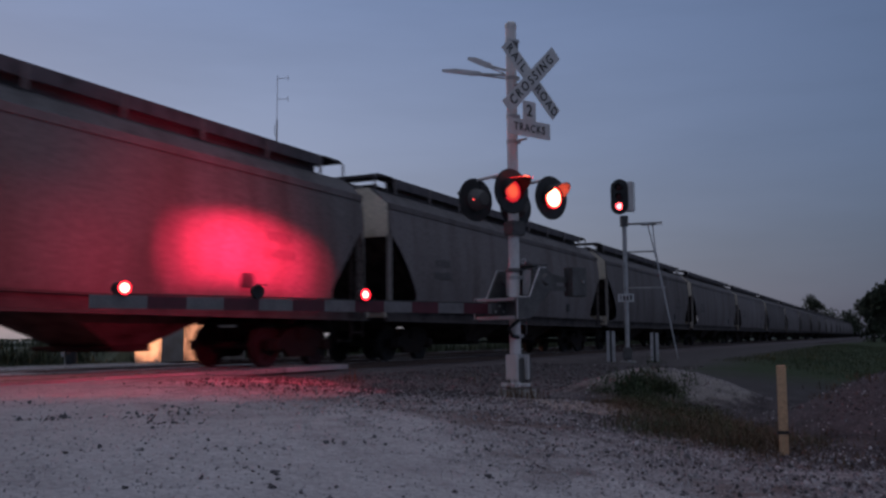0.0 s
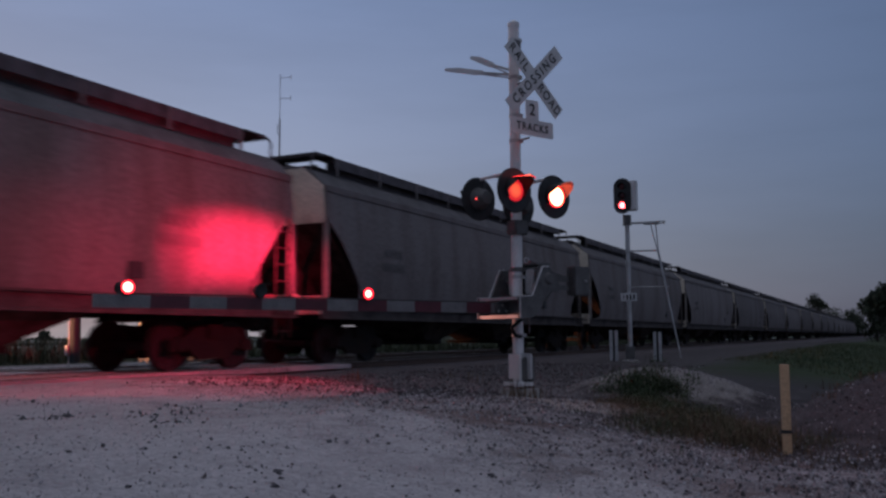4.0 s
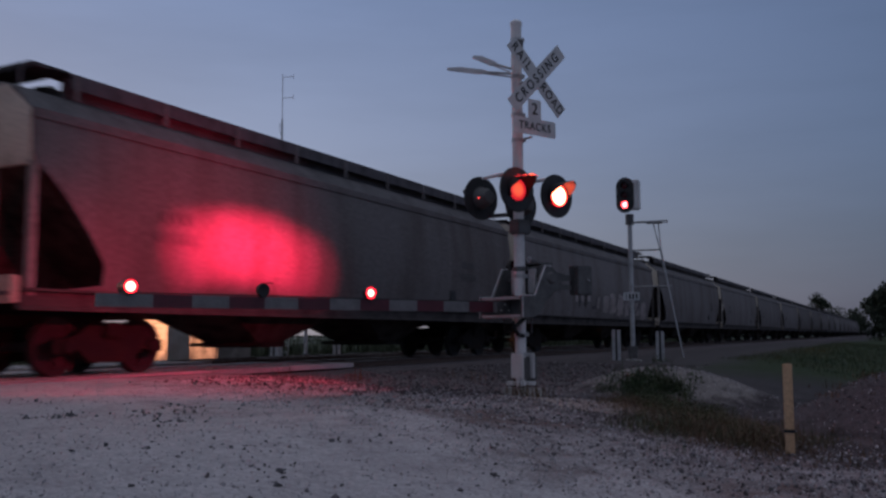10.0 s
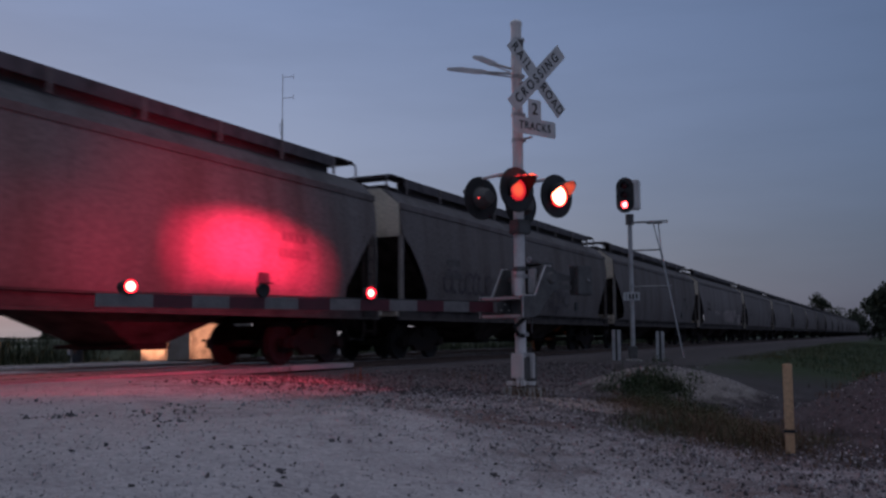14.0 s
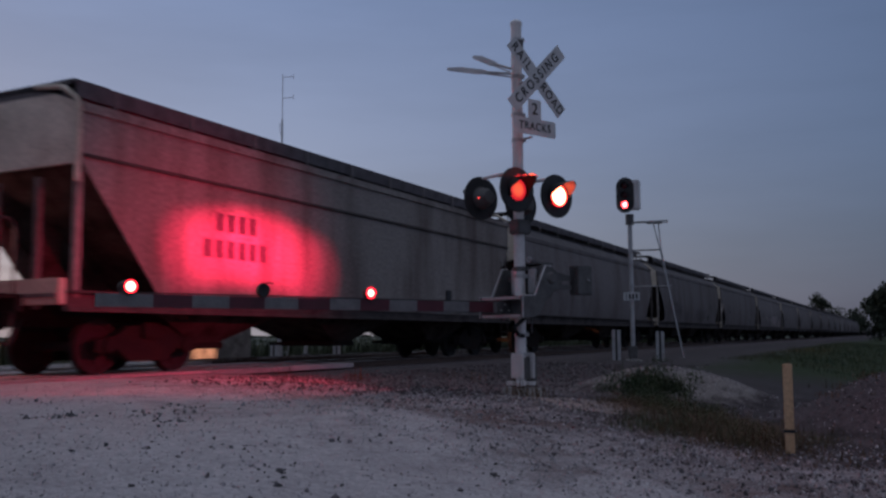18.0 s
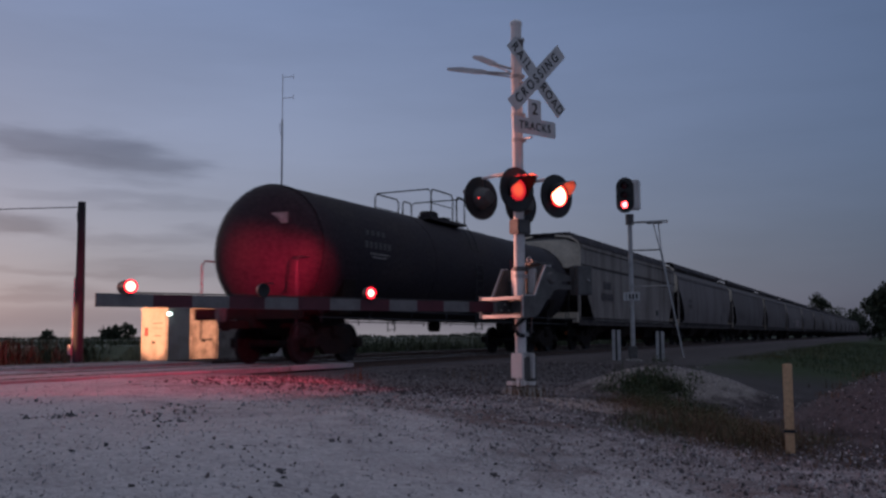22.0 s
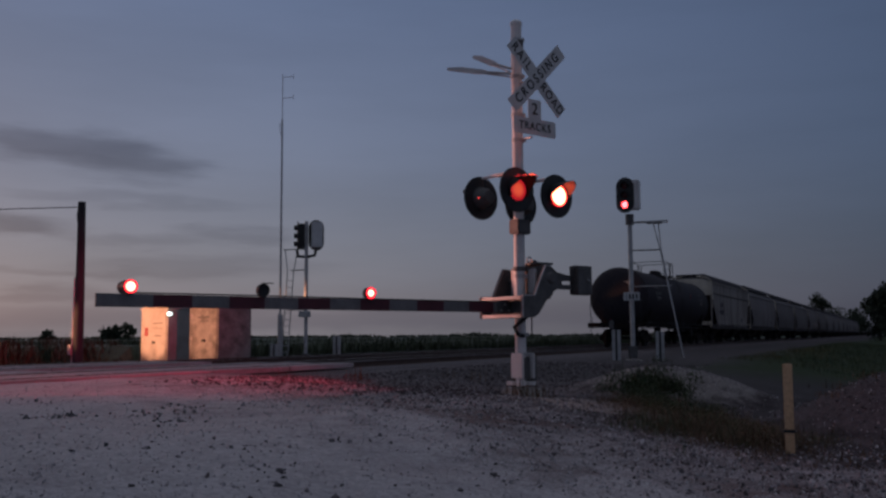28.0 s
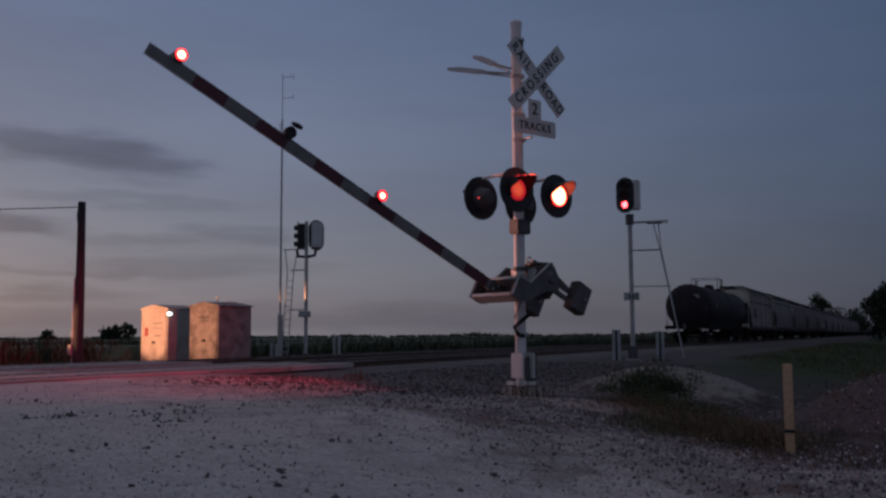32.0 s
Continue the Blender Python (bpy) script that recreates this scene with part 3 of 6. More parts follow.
def bogie(car, y, face=1):
    sides = []
    for s in (-1, 1):
        frame_g = Geo()
        x = s * 1.0
        frame_g.prism([(-1.15, 0.36), (-1.15, 0.56), (-0.75, 0.62), (-0.45, 0.80), (0.45, 0.80), (0.75, 0.62), (1.15, 0.56), (1.15, 0.36), (0.95, 0.34), (0.7, 0.42), (0.42, 0.2), (-0.42, 0.2), (-0.7, 0.42), (-0.95, 0.34)], x - 0.07, x + 0.07, 'X')
        for q in (-0.89, 0.89):
            frame_g.lathe([(0.0, x * 1.0 + s * 0.14), (0.10, x + s * 0.14), (0.13, x + s * 0.1), (0.13, x)], 12, m=pose(0, q, R_WHEEL), axis='X')
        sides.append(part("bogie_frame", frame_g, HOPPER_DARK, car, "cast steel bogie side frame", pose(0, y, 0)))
    b = sides[1]
    bol = Geo().box(0, 0, 0.72, 2.3, 0.4, 0.26, c=0.03)
    part("bolster", bol, HOPPER_DARK, b)
    for s, holder in zip((-1, 1), sides):
        for q in (-0.2, 0, 0.2):
            part("spring", Geo().tube([(s * 1.0, q, 0.28), (s * 1.0, q, 0.58)], 0.075, 10), HOPPER_DARK, holder)
    for q in (-0.89, 0.89):
        part("wheelset", WHEELSET, WHEEL, car, "rolling steel wheelset", pose(0, y + q, R_WHEEL))


def coupler(car, y, s):
    g = Geo().box(0, y + s * 0.3, 0.86, 0.16, 0.9, 0.18, c=0.02).box(0.03, y + s * 0.78, 0.86, 0.26, 0.2, 0.26, c=0.05)
    part("coupler", g, HOPPER_DARK, car, "cast knuckle coupler")


def side_grid(fx, fend, z0, z1, nz, ny, side):
    """A side sheet: fx(z) half width, fend(z) half length."""
    g = Geo()
    v = []
    for i in range(nz + 1):
        z = z0 + (z1 - z0) * i / nz
        e = fend(z)
        for j in range(ny + 1):
            v.append((side * fx(z), -e + 2 * e * j / ny, z))
    n = ny + 1
    f = [(i * n + j, i * n + j + 1, (i + 1) * n + j + 1, (i + 1) * n + j) for i in range(nz) for j in range(ny)]
    k = len(v)
    v2 = [(x - side * 0.02, y, z) for x, y, z in v]
    g.add(v + v2, f + [tuple(q + k for q in t)[::-1] for t in f])
    # rim that closes the thickness
    rim = [(i * n, (i + 1) * n) for i in range(nz)] + [(i * n + ny, (i + 1) * n + ny) for i in range(nz)]
    rim += [(j, j + 1) for j in range(ny)] + [(nz * n + j, nz * n + j + 1) for j in range(ny)]
    g.f += [(a, b, b + k, a + k) for a, b in rim]
    return g


def hopper(round_side=True, L=19.5):
    car = thing("hopper_wagon", "weathered grey covered grain hopper wagon rolling on the near track" if round_side else "tall flat-sided grey covered hopper wagon next to last", "rail wagon", group="wagons of the train")
    e = L / 2 - 0.63                       # half length of the body
    paint = HOPPER_GREY if round_side else HOPPER_PALE
    if round_side:
        fx = lambda z: 1.36 + 0.17 * math.sin(math.pi * min(1, max(0, (z - 1.05) / 3.1)) ** 0.8)
        def fend(z):
            if z > 3.18 or z < 1.28:
                return e
            return e - 1.36 * min(1.0, (3.18 - z) / 1.45) ** 0.78 * min(1.0, (z - 1.26) / 0.12)
        ztop, zroof = 3.98, 4.52
    else:
        fx = lambda z: 1.50
        fend = lambda z: e if z > 3.35 else e - 1.75 * min(1, (3.35 - z) / 2.1)
        ztop, zroof = 4.22, 4.55
    for s in (-1, 1):
        sh = part("side_sheet", side_grid(fx, fend, 1.2, ztop, 26, 14, s), paint, car, "weathered grey steel side", smooth=round_side)
        seam = Geo()
        for i in range(8):
            za, zb = 1.25 + 2.75 * i / 8, 1.25 + 2.75 * (i + 1) / 8
            seam.add([(s * (fx(za) + 0.008), -0.02, za), (s * (fx(za) + 0.008), 0.02, za), (s * (fx(zb) + 0.008), 0.02, zb), (s * (fx(zb) + 0.008), -0.02, zb)], [(0, 1, 2, 3)])
        weld = seam.mesh("weld_seam", paint)
        for k in range(2, 7):
            part("weld_seam", weld, HOPPER_GREY, sh, m=pose(0, -e + 2 * e * k / 8, 0))
        # bars of unreadable lettering near both ends
        for yy in ((e - 3.4, -e + 2.9) if round_side else (-e + 3.7,)):
            for i, (w, z) in enumerate(((0.85, 2.65), (1.05, 2.3)) if round_side else ((1.15, 2.72), (1.75, 2.22))):
                nn = 4 if i == 0 else 6
                bar = Geo().box(0, 0, 0, 0.006, w / nn * 0.72, 0.2 if round_side else 0.34).mesh("stencil_mark", MARK if round_side else TAG_B)
                for j in range(nn):
                    part("stencil_mark", bar, MARK, sh, "worn black stencil mark", pose(s * (fx(z) + 0.012), yy + (j - nn / 2 + 0.5) * w / nn * 1.1, z))
        card = Geo().box(s * (fx(1.75) + 0.02), e - 4.4, 1.72, 0.03, 0.34, 0.28, c=0.006)
        part("placard_board", card, BLACK, sh, "small dark routing board")
        sill = Geo().prism([(s * 1.38, 1.0), (s * 1.52, 1.0), (s * 1.52, 1.04), (s * 1.46, 1.05), (s * 1.46, 1.27), (s * 1.55, 1.28), (s * 1.55, 1.32), (s * 1.36, 1.32)], -e - 0.15, e + 0.15, 'Y')
        part("side_sill", sill, SILL, car, "long pressed steel side sill")
        lip = Geo().prism([(s * (fx(ztop) - 0.01), ztop - 0.14), (s * (fx(ztop) + 0.045), ztop - 0.12), (s * (fx(ztop) + 0.05), ztop + 0.02), (s * (fx(ztop) - 0.01), ztop + 0.04)], -e, e, 'Y')
        part("top_chord", lip, paint, car, "rolled steel top edge")
        if not round_side:
            part("side_rail", Geo().box(s * 1.515, 0, 3.42, 0.05, 2 * e - 0.1, 0.05), SILL, car, "dark horizontal stiffener")
    # roof
    roof, n = Geo(), 10
    w = fx(ztop)
    prof = [(-w + 2 * w * i / n, ztop + (zroof - ztop) * (1 - abs(-1 + 2 * i / n) ** (3.6 if round_side else 2.4))) for i in range(n + 1)]
    k = len(prof)
    roof.add([(x, y, z) for y in (-e, e) for x, z in prof] + [(x, y, ztop - 0.05) for y in (-e, e) for x in (-w, w)], [(i, i + 1, k + i + 1, k + i) for i in range(k - 1)] + [tuple(range(k)) + (2 * k + 1, 2 * k), tuple(range(k, 2 * k)) + (2 * k + 3, 2 * k + 2)])
    part("roof", roof, ROOF, car, "dusty curved roof", smooth=True)
    inset = 1.05 if round_side else 0.35      # how far the hatch stops short of the body's end
    hatch = Geo().box(0, 0, zroof + 0.10, 0.62, 2 * (e - inset), 0.21, c=0.03)
    for i in range(13):
        hatch.box(0, -e + 1.2 + i * (2 * e - 2.4) / 12, zroof + 0.2, 0.72, 0.07, 0.04)
    # the dark material puts the walkway gap's shade into the hatch
    part("trough_hatch", hatch, WALKWAY, car, "long roof hatch with cross battens")
    zb = zroof + (0.30 if round_side else 0.20)
    for s in (-1, 1):
        b = part("running_board", Geo().box(s * 0.72, 0, zb, 0.46, 2 * (e - 0.32), 0.03), WALKWAY, car, "dark grating roof walkway")
        part("walkway_edge", Geo().box(s * 0.962, 0, zb - (0.115 if round_side else 0.13), 0.028, 2 * (e - inset), 0.25 if round_side else 0.28, c=0.004), WALK_EDGE, car, "dusty pressed edge of the walkway")
        # added plate: blocks the sky so the gap below the walkway looks shaded
        part("gap_plate", Geo().box(s * 0.74, 0, zb - 0.21, 0.03, 2 * (e - inset), 0.38), ROOF, car, "added plate that closes the shaded gap under the walkway")
        leg = Geo().box(s * 0.985, 0, zb - 0.22, 0.03, 0.08, 0.40).box(s * 0.82, 0, zb - 0.05, 0.34, 0.06, 0.05).mesh("walkway_bracket", HOPPER_GREY)
        for i in range(9):
            part("walkway_bracket", leg, HOPPER_GREY, b, m=pose(0, -e + 1.15 + i * (2 * e - 2.3) / 8, 0))
    for q in (-1, 1):
        o = part("end_platform", Geo().box(0, q * (e - 0.66), zb + 0.004, 1.94, 0.72, 0.04).box(0, q * (e - 0.31), zb - 0.02, 1.94, 0.03, 0.09), WALKWAY, car, "roof end walkway")
        for s in (-1, 1):
            x0 = s * 0.95
            part("handhold", Geo().tube([(x0, q * (e - 0.6), zb - 0.02), (x0, q * (e - 0.24), zb - 0.02), (x0, q * (e - 0.15), zb - 0.07), (x0, q * (e - 0.12), zb - 0.16), (x0, q * (e - 0.12), zroof - 0.16)], 0.024, 7), WALK_EDGE, o, "bent grey handhold", smooth=True)
        # end plate, slope sheet, posts, ladder, deck
        zp = 3.15 if round_side else 3.3
        ep = Geo()
        epw = fx(3.6)
        ep.prism([(-epw * 0.98, zp), (epw * 0.98, zp), (w, ztop), (w * 0.6, zroof - 0.1), (-w * 0.6, zroof - 0.1), (-w, ztop)], q * (e - 0.06), q * (e + 0.01), 'Y')
        part("end_plate", ep, HOPPER_END, car, "pale faded end plate")
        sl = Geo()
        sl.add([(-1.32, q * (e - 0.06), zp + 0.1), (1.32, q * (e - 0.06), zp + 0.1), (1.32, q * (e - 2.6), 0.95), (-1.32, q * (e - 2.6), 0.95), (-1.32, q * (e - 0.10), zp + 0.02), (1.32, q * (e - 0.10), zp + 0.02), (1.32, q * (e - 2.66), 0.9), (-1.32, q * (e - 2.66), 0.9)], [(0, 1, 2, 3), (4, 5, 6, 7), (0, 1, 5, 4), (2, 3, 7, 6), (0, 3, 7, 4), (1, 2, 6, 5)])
        part("slope_sheet", sl, SLOPE, car, "dark mottled slope sheet")
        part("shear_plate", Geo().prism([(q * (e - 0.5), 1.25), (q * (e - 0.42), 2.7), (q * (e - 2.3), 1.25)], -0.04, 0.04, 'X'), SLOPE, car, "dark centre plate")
        for s in (-1, 1):
            pg = Geo().box(s * (fx(3.0) - 0.08), q * (e - 0.04), 2.2, 0.10, 0.12, 2.0, c=0.012)
            part("corner_post", pg, HOPPER_PALE, car)
            if not round_side:
                part("corner_rail", Geo().tube([(s * 1.5, q * (e + 0.05), 3.0), (s * 1.5, q * (e + 0.05), ztop - 0.1), (s * 1.42, q * (e + 0.05), ztop + 0.1), (s * 1.1, q * (e + 0.05), zroof - 0.02), (s * 0.5, q * (e + 0.05), zroof + 0.04)], 0.045, 8), HOPPER_END, car, "pale tubular corner rail", smooth=True)
            part("end_post", Geo().box(s * 0.5, q * (e - 0.08), 2.1, 0.10, 0.10, 2.1), HOPPER_GREY, car)
        lad = Geo()
        for y in (0.12, 0.62):
            lad.tube([(q * 1.50, q * (e - y), 0.6), (q * 1.50, q * (e - y), 2.95)], 0.02, 6)
        for i in range(7):
            lad.tube([(q * 1.50, q * (e - 0.12), 0.72 + i * 0.34), (q * 1.50, q * (e - 0.62), 0.72 + i * 0.34)], 0.014, 6)
        part("ladder", lad, SLOPE, car, "narrow side ladder")
        dk = Geo().box(0, q * (e - 0.35), 1.24, 2.8, 1.3, 0.06)
        part("end_deck", dk, HOPPER_GREY, car, "flat end deck")
        part("end_sill", Geo().box(0, q * (e + 0.2), 1.30, 2.9, 0.14, 0.40, c=0.02), HOPPER_END, car, "faded cream end sill")
        part("stub_sill", Geo().box(0, q * (e - 1.1), 0.98, 0.5, 2.9, 0.42, c=0.02), HOPPER_DARK, car)
        coupler(car, q * (e - 0.22), q)
        bogie(car, q * (e - 1.95))
        hs = Geo().tube([(0.45, q * (e + 0.1), 0.9), (0.5, q * (e + 0.35), 0.5), (0.4, q * (e + 0.6), 0.55)], 0.025, 6)
        part("air_hose", hs, RUBBER, car, "black rubber air hose")
    bw = Geo().lathe([(0.25, -0.015), (0.28, 0), (0.25, 0.015), (0.25, -0.015)], 18, m=pose(-0.75, -(e + 0.12), 2.0), axis='Y')
    bw.tube([(-0.75, -(e + 0.12), 1.75), (-0.75, -(e + 0.12), 2.25)], 0.012, 5).tube([(-1.0, -(e + 0.12), 2.0), (-0.5, -(e + 0.12), 2.0)], 0.012, 5)
    part("brake_wheel", bw, BLACK, car, "round hand brake wheel")
    # discharge hoppers
    for c in (-2.5, 2.5) if round_side else (-4.8, 0.0, 4.8):
        h = Geo()
        a, bb = (2.2, 0.45) if round_side else (2.25, 0.4)
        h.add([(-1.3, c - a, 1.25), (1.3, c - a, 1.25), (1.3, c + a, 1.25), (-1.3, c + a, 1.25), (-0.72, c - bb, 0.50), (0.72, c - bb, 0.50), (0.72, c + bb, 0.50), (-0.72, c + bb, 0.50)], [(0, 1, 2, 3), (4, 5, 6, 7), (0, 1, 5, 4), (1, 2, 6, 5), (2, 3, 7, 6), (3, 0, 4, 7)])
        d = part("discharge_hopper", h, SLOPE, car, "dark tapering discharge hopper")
        part("outlet_gate", Geo().box(0, c, 0.44, 1.5, 1.0, 0.12, c=0.02), HOPPER_DARK, d)
        part("gate_shaft", Geo().tube([(-1.0, c - 0.56, 0.44), (1.0, c - 0.56, 0.44)], 0.04, 6), HOPPER_DARK, d)
    return car


def tank_car(L=18.2):
    car = thing("tank_wagon", "black cylindrical tank wagon at the tail of the train", "rail wagon", group="wagons of the train")
    r, zc, e = 1.51, 2.54, L / 2 - 0.95
    sh = Geo()
    head = [(r * math.cos(a), 0.62 * math.sin(a)) for a in [math.pi / 2 * i / 7 for i in range(8)]]
    b = e - 0.62
    prof = [(max(0.001, rr), -b - h) for rr, h in head[::-1]] + [(r, -b * 0.34), (r + 0.012, -b * 0.34 + 0.01), (r + 0.012, b * 0.34), (r, b * 0.34 + 0.01)] + [(rr if rr > 0.001 else 0.001, b + h) for rr, h in head]
    sh.lathe(prof, 44, m=pose(0, 0, zc), axis='Y')
    shell = part("tank_shell", sh, TANK_BLACK, car, "satin black welded tank shell", smooth=True)
    for s in (-1, 1):
        band = Geo()
        band.lathe([(r + 0.004, -0.05), (r + 0.02, -0.05), (r + 0.02, 0.05), (r + 0.004, 0.05)], 44, m=pose(0, s * b, zc), axis='Y')
        part("head_band", band, TANK_BLACK, shell)
        for i, (deg, n, w, hh) in enumerate(((20, 4, 0.2, 0.16), (9, 6, 0.17, 0.16), (1, 9, 0.08, 0.035), (-2, 7, 0.08, 0.035))):
            for side in (-1, 1):
                a = radians(deg)
                bar = Geo().box(0, 0, 0, 0.012, w * 0.7, hh).mesh("stencil_mark", MARK_PALE if i > 1 else TANK_MARK)
                for j in range(n):
                    part("stencil_mark", bar, TANK_MARK, shell, "worn pale stencil mark", pose(side * (r + 0.006) * math.cos(a), s * (b - 2.4) + (j - n / 2) * w * 1.25, zc + r * math.sin(a)))
        wr = Geo().box(s * (r + 0.006) * math.cos(radians(9)), b * 0.32 * s, zc + r * math.sin(radians(9)), 0.02, 0.10, 0.55)
        part("warning_strip", wr, RED_SHEET, shell, "narrow red reflective strip")
    plate = Geo()
    for q in (-1, 1):
        plate.box(0.55, q * (e - 0.13), zc + 0.66, 0.62, 0.02, 0.24, m=None)
    part("end_placard", plate, MARK_PALE, shell, "pale worn placard")
    dome = Geo().lathe([(0.0, 0.34), (0.24, 0.33), (0.27, 0.28), (0.27, 0.2), (0.32, 0.2), (0.32, -0.1)], 18, m=pose(0, -0.35, zc + r), axis='Z')
    part("manway_dome", dome, TANK_BLACK, car, "round bolted manway cover", smooth=True)
    hb = Geo().box(0, 0.62, zc + r + 0.1, 0.4, 0.4, 0.3, c=0.03).lathe([(0, 0.3), (0.12, 0.3), (0.13, 0)], 12, m=pose(0.3, -0.55, zc + r - 0.05))
    part("valve_housing", hb, BLACK, car)
    pf = Geo()
    for s in (-1, 1):
        pf.box(s * 0.72, -0.83, zc + r - 0.10, 0.42, 2.3, 0.04)
        pf.box(s * 0.93, -0.83, zc + r - 0.09, 0.03, 2.3, 0.09)
    part("top_platform", pf, WALKWAY, car, "dark grating platform")
    rl = Geo()
    z0, z1 = zc + r - 0.12, zc + r + 0.74
    for s in (-1, 1):
        x = s * 0.93
        for ya, yb in ((-1.95, -0.55), (-0.28, 0.28)):
            rl.tube([(x, ya, z0), (x, ya, z1 - 0.1), (x, ya + 0.1, z1), (x, yb - 0.1, z1), (x, yb, z1 - 0.1), (x, yb, z0)], 0.024, 6)
        rl.tube([(x, -1.95, zc + r + 0.34), (x, -0.55, zc + r + 0.34)], 0.016, 6)
    for y in (-1.95, 0.28):
        rl.tube([(-0.93, y, z0), (-0.93, y, z1 - 0.1), (-0.83, y, z1), (0.83, y, z1), (0.93, y, z1 - 0.1), (0.93, y, z0)], 0.02, 6)
    part("platform_railing", rl, BLACK, car, "thin black safety railing")
    for s in (-1, 1):
        ld = Geo()
        for y in (-0.22, 0.22):
            ld.tube([(s * 1.5, y, 0.75), (s * 1.56, y, zc), (s * 1.3, y, zc + 0.95), (s * 0.95, y, zc + r)], 0.018, 6)
        for i in range(9):
            ld.tube([(s * 1.52, -0.22, 0.8 + i * 0.24), (s * 1.52, 0.22, 0.8 + i * 0.24)], 0.013, 5)
        part("ladder", ld, BLACK, car, "narrow side ladder")
        rail = Geo()
        for z in (1.02, 1.22):
            rail.tube([(s * 1.44, -e + 0.5, z), (s * 1.44, e - 0.5, z)], 0.016, 6)
        for i in range(9):
            y = -e + 0.6 + i * (2 * e - 1.2) / 8
            rail.tube([(s * 1.44, y, 0.92), (s * 1.44, y, 1.55)], 0.016, 5)
        part("side_handrail", rail, BLACK, car, "thin lower handrail")
        q = s
        ss = Geo().box(0, q * (e - 1.6), 0.98, 0.52, 3.6, 0.38, c=0.02).box(0, q * (e - 0.25), 1.2, 2.9, 0.8, 0.06).box(0, q * (e + 0.13), 1.1, 2.9, 0.1, 0.24)
        part("stub_sill", ss, HOPPER_DARK, car)
        sad = Geo().prism([(-1.25, 1.1), (1.25, 1.1), (1.38, 1.9), (1.2, 2.2), (-1.2, 2.2), (-1.38, 1.9)], q * (e - 2.1), q * (e - 1.6), 'Y')
        part("saddle", sad, HOPPER_DARK, car)
        for x in (-1.3, 1.3):
            hr = Geo()
            hr.tube([(x, q * (e + 0.13), 1.2), (x, q * (e + 0.13), 2.22), (x, q * (e + 0.02), 2.32), (x, q * (e - 0.35), 2.32)], 0.02, 6)
            hr.tube([(x, q * (e + 0.13), 0.55), (x, q * (e + 0.13), 1.2)], 0.018, 6)
            part("end_handrail", hr, BLACK, car, "hooped end handrail")
        part("stirrup_step", Geo().tube([(-1.3, q * (e + 0.15), 0.55), (-0.95, q * (e + 0.15), 0.55)], 0.018, 5), BLACK, car)
        coupler(car, q * (e + 0.1), q)
        bogie(car, q * (e - 1.75))
    pipe = Geo().lathe([(0.0, -0.12), (0.16, -0.12), (0.2, 0), (0.2, 0.3)], 12, m=pose(0, 0, 0.85))
    part("bottom_outlet", pipe, HOPPER_DARK, car)
    et = Geo().box(0.05, -e - 1.05, 1.12, 0.2, 0.18, 0.42, c=0.03)
    dv = part("tail_marker", et, BOXSTEEL, car, "small end-of-train marker box")
    part("marker_lens", Geo().lathe([(0, 0.03), (0.045, 0.02), (0.05, 0)], 12, m=pose(0.05, -e - 1.14, 1.38, 90, 0, 0)), LENS_OFF, dv, "small dark red lens")
    return car


PITCH = 19.5
GAP0 = 18.93
first = hopper(True, PITCH)
ROLLING.append((first, GAP0 - PITCH / 2))
hoppers = {0: first}
for k in range(1, 7):
    y = GAP0 - PITCH * (k + 0.5)
    hoppers[k] = copy_thing(first, pose(0, y, 0))
    ROLLING.append((hoppers[k], y))
for k in range(1, 27):
    y = GAP0 + PITCH * (k - 0.5)
    ROLLING.append((copy_thing(first, pose(0, y, 0)), y))
tall = hopper(False, 18.41)
ROLLING.append((tall, GAP0 - 7 * PITCH - 18.41 / 2))
tank = tank_car(19.43)
ROLLING.append((tank, GAP0 - 7 * PITCH - 27.62))


def ribbon(car, curve, x, w, material, name, label):
    """A sprayed line on a wagon's side, as a thin raised band."""
    v, f = [], []
    for k in range(len(curve)):
        (y0, z0), (y1, z1) = curve[max(0, k - 1)], curve[min(len(curve) - 1, k + 1)]
        d = math.hypot(y1 - y0, z1 - z0) or 1
        ny, nz = -(z1 - z0) / d * w / 2, (y1 - y0) / d * w / 2
        cy, cz = curve[k]
        v += [(x(cz), cy - ny, cz - nz), (x(cz), cy + ny, cz + nz)]
        if k:
            f.append((2 * k - 2, 2 * k - 1, 2 * k + 1, 2 * k))
    g = Geo().add(v, f)
    return part(name, g, material, car, label)


def sprayed(car, y0, n, size, z, material, seed, label):
    r = random.Random(seed)
    x = lambda zz: 1.36 + 0.17 * math.sin(math.pi * min(1, max(0, (zz - 1.05) / 3.1)) ** 0.8) + 0.014
    for i in range(n):
        c = y0 + i * size * 0.85
        a0, turn, sq = r.uniform(0, 6), r.uniform(4.0, 6.5), r.uniform(0.6, 1.0)
        pts = [(c + size * 0.5 * math.cos(a0 + turn * q / 16) * sq, z + size * 0.55 * math.sin(a0 + turn * q / 16) + r.uniform(-0.02, 0.02)) for q in range(17)]
        ribbon(car, pts, x, size * 0.13, material, "sprayed_stroke", label)



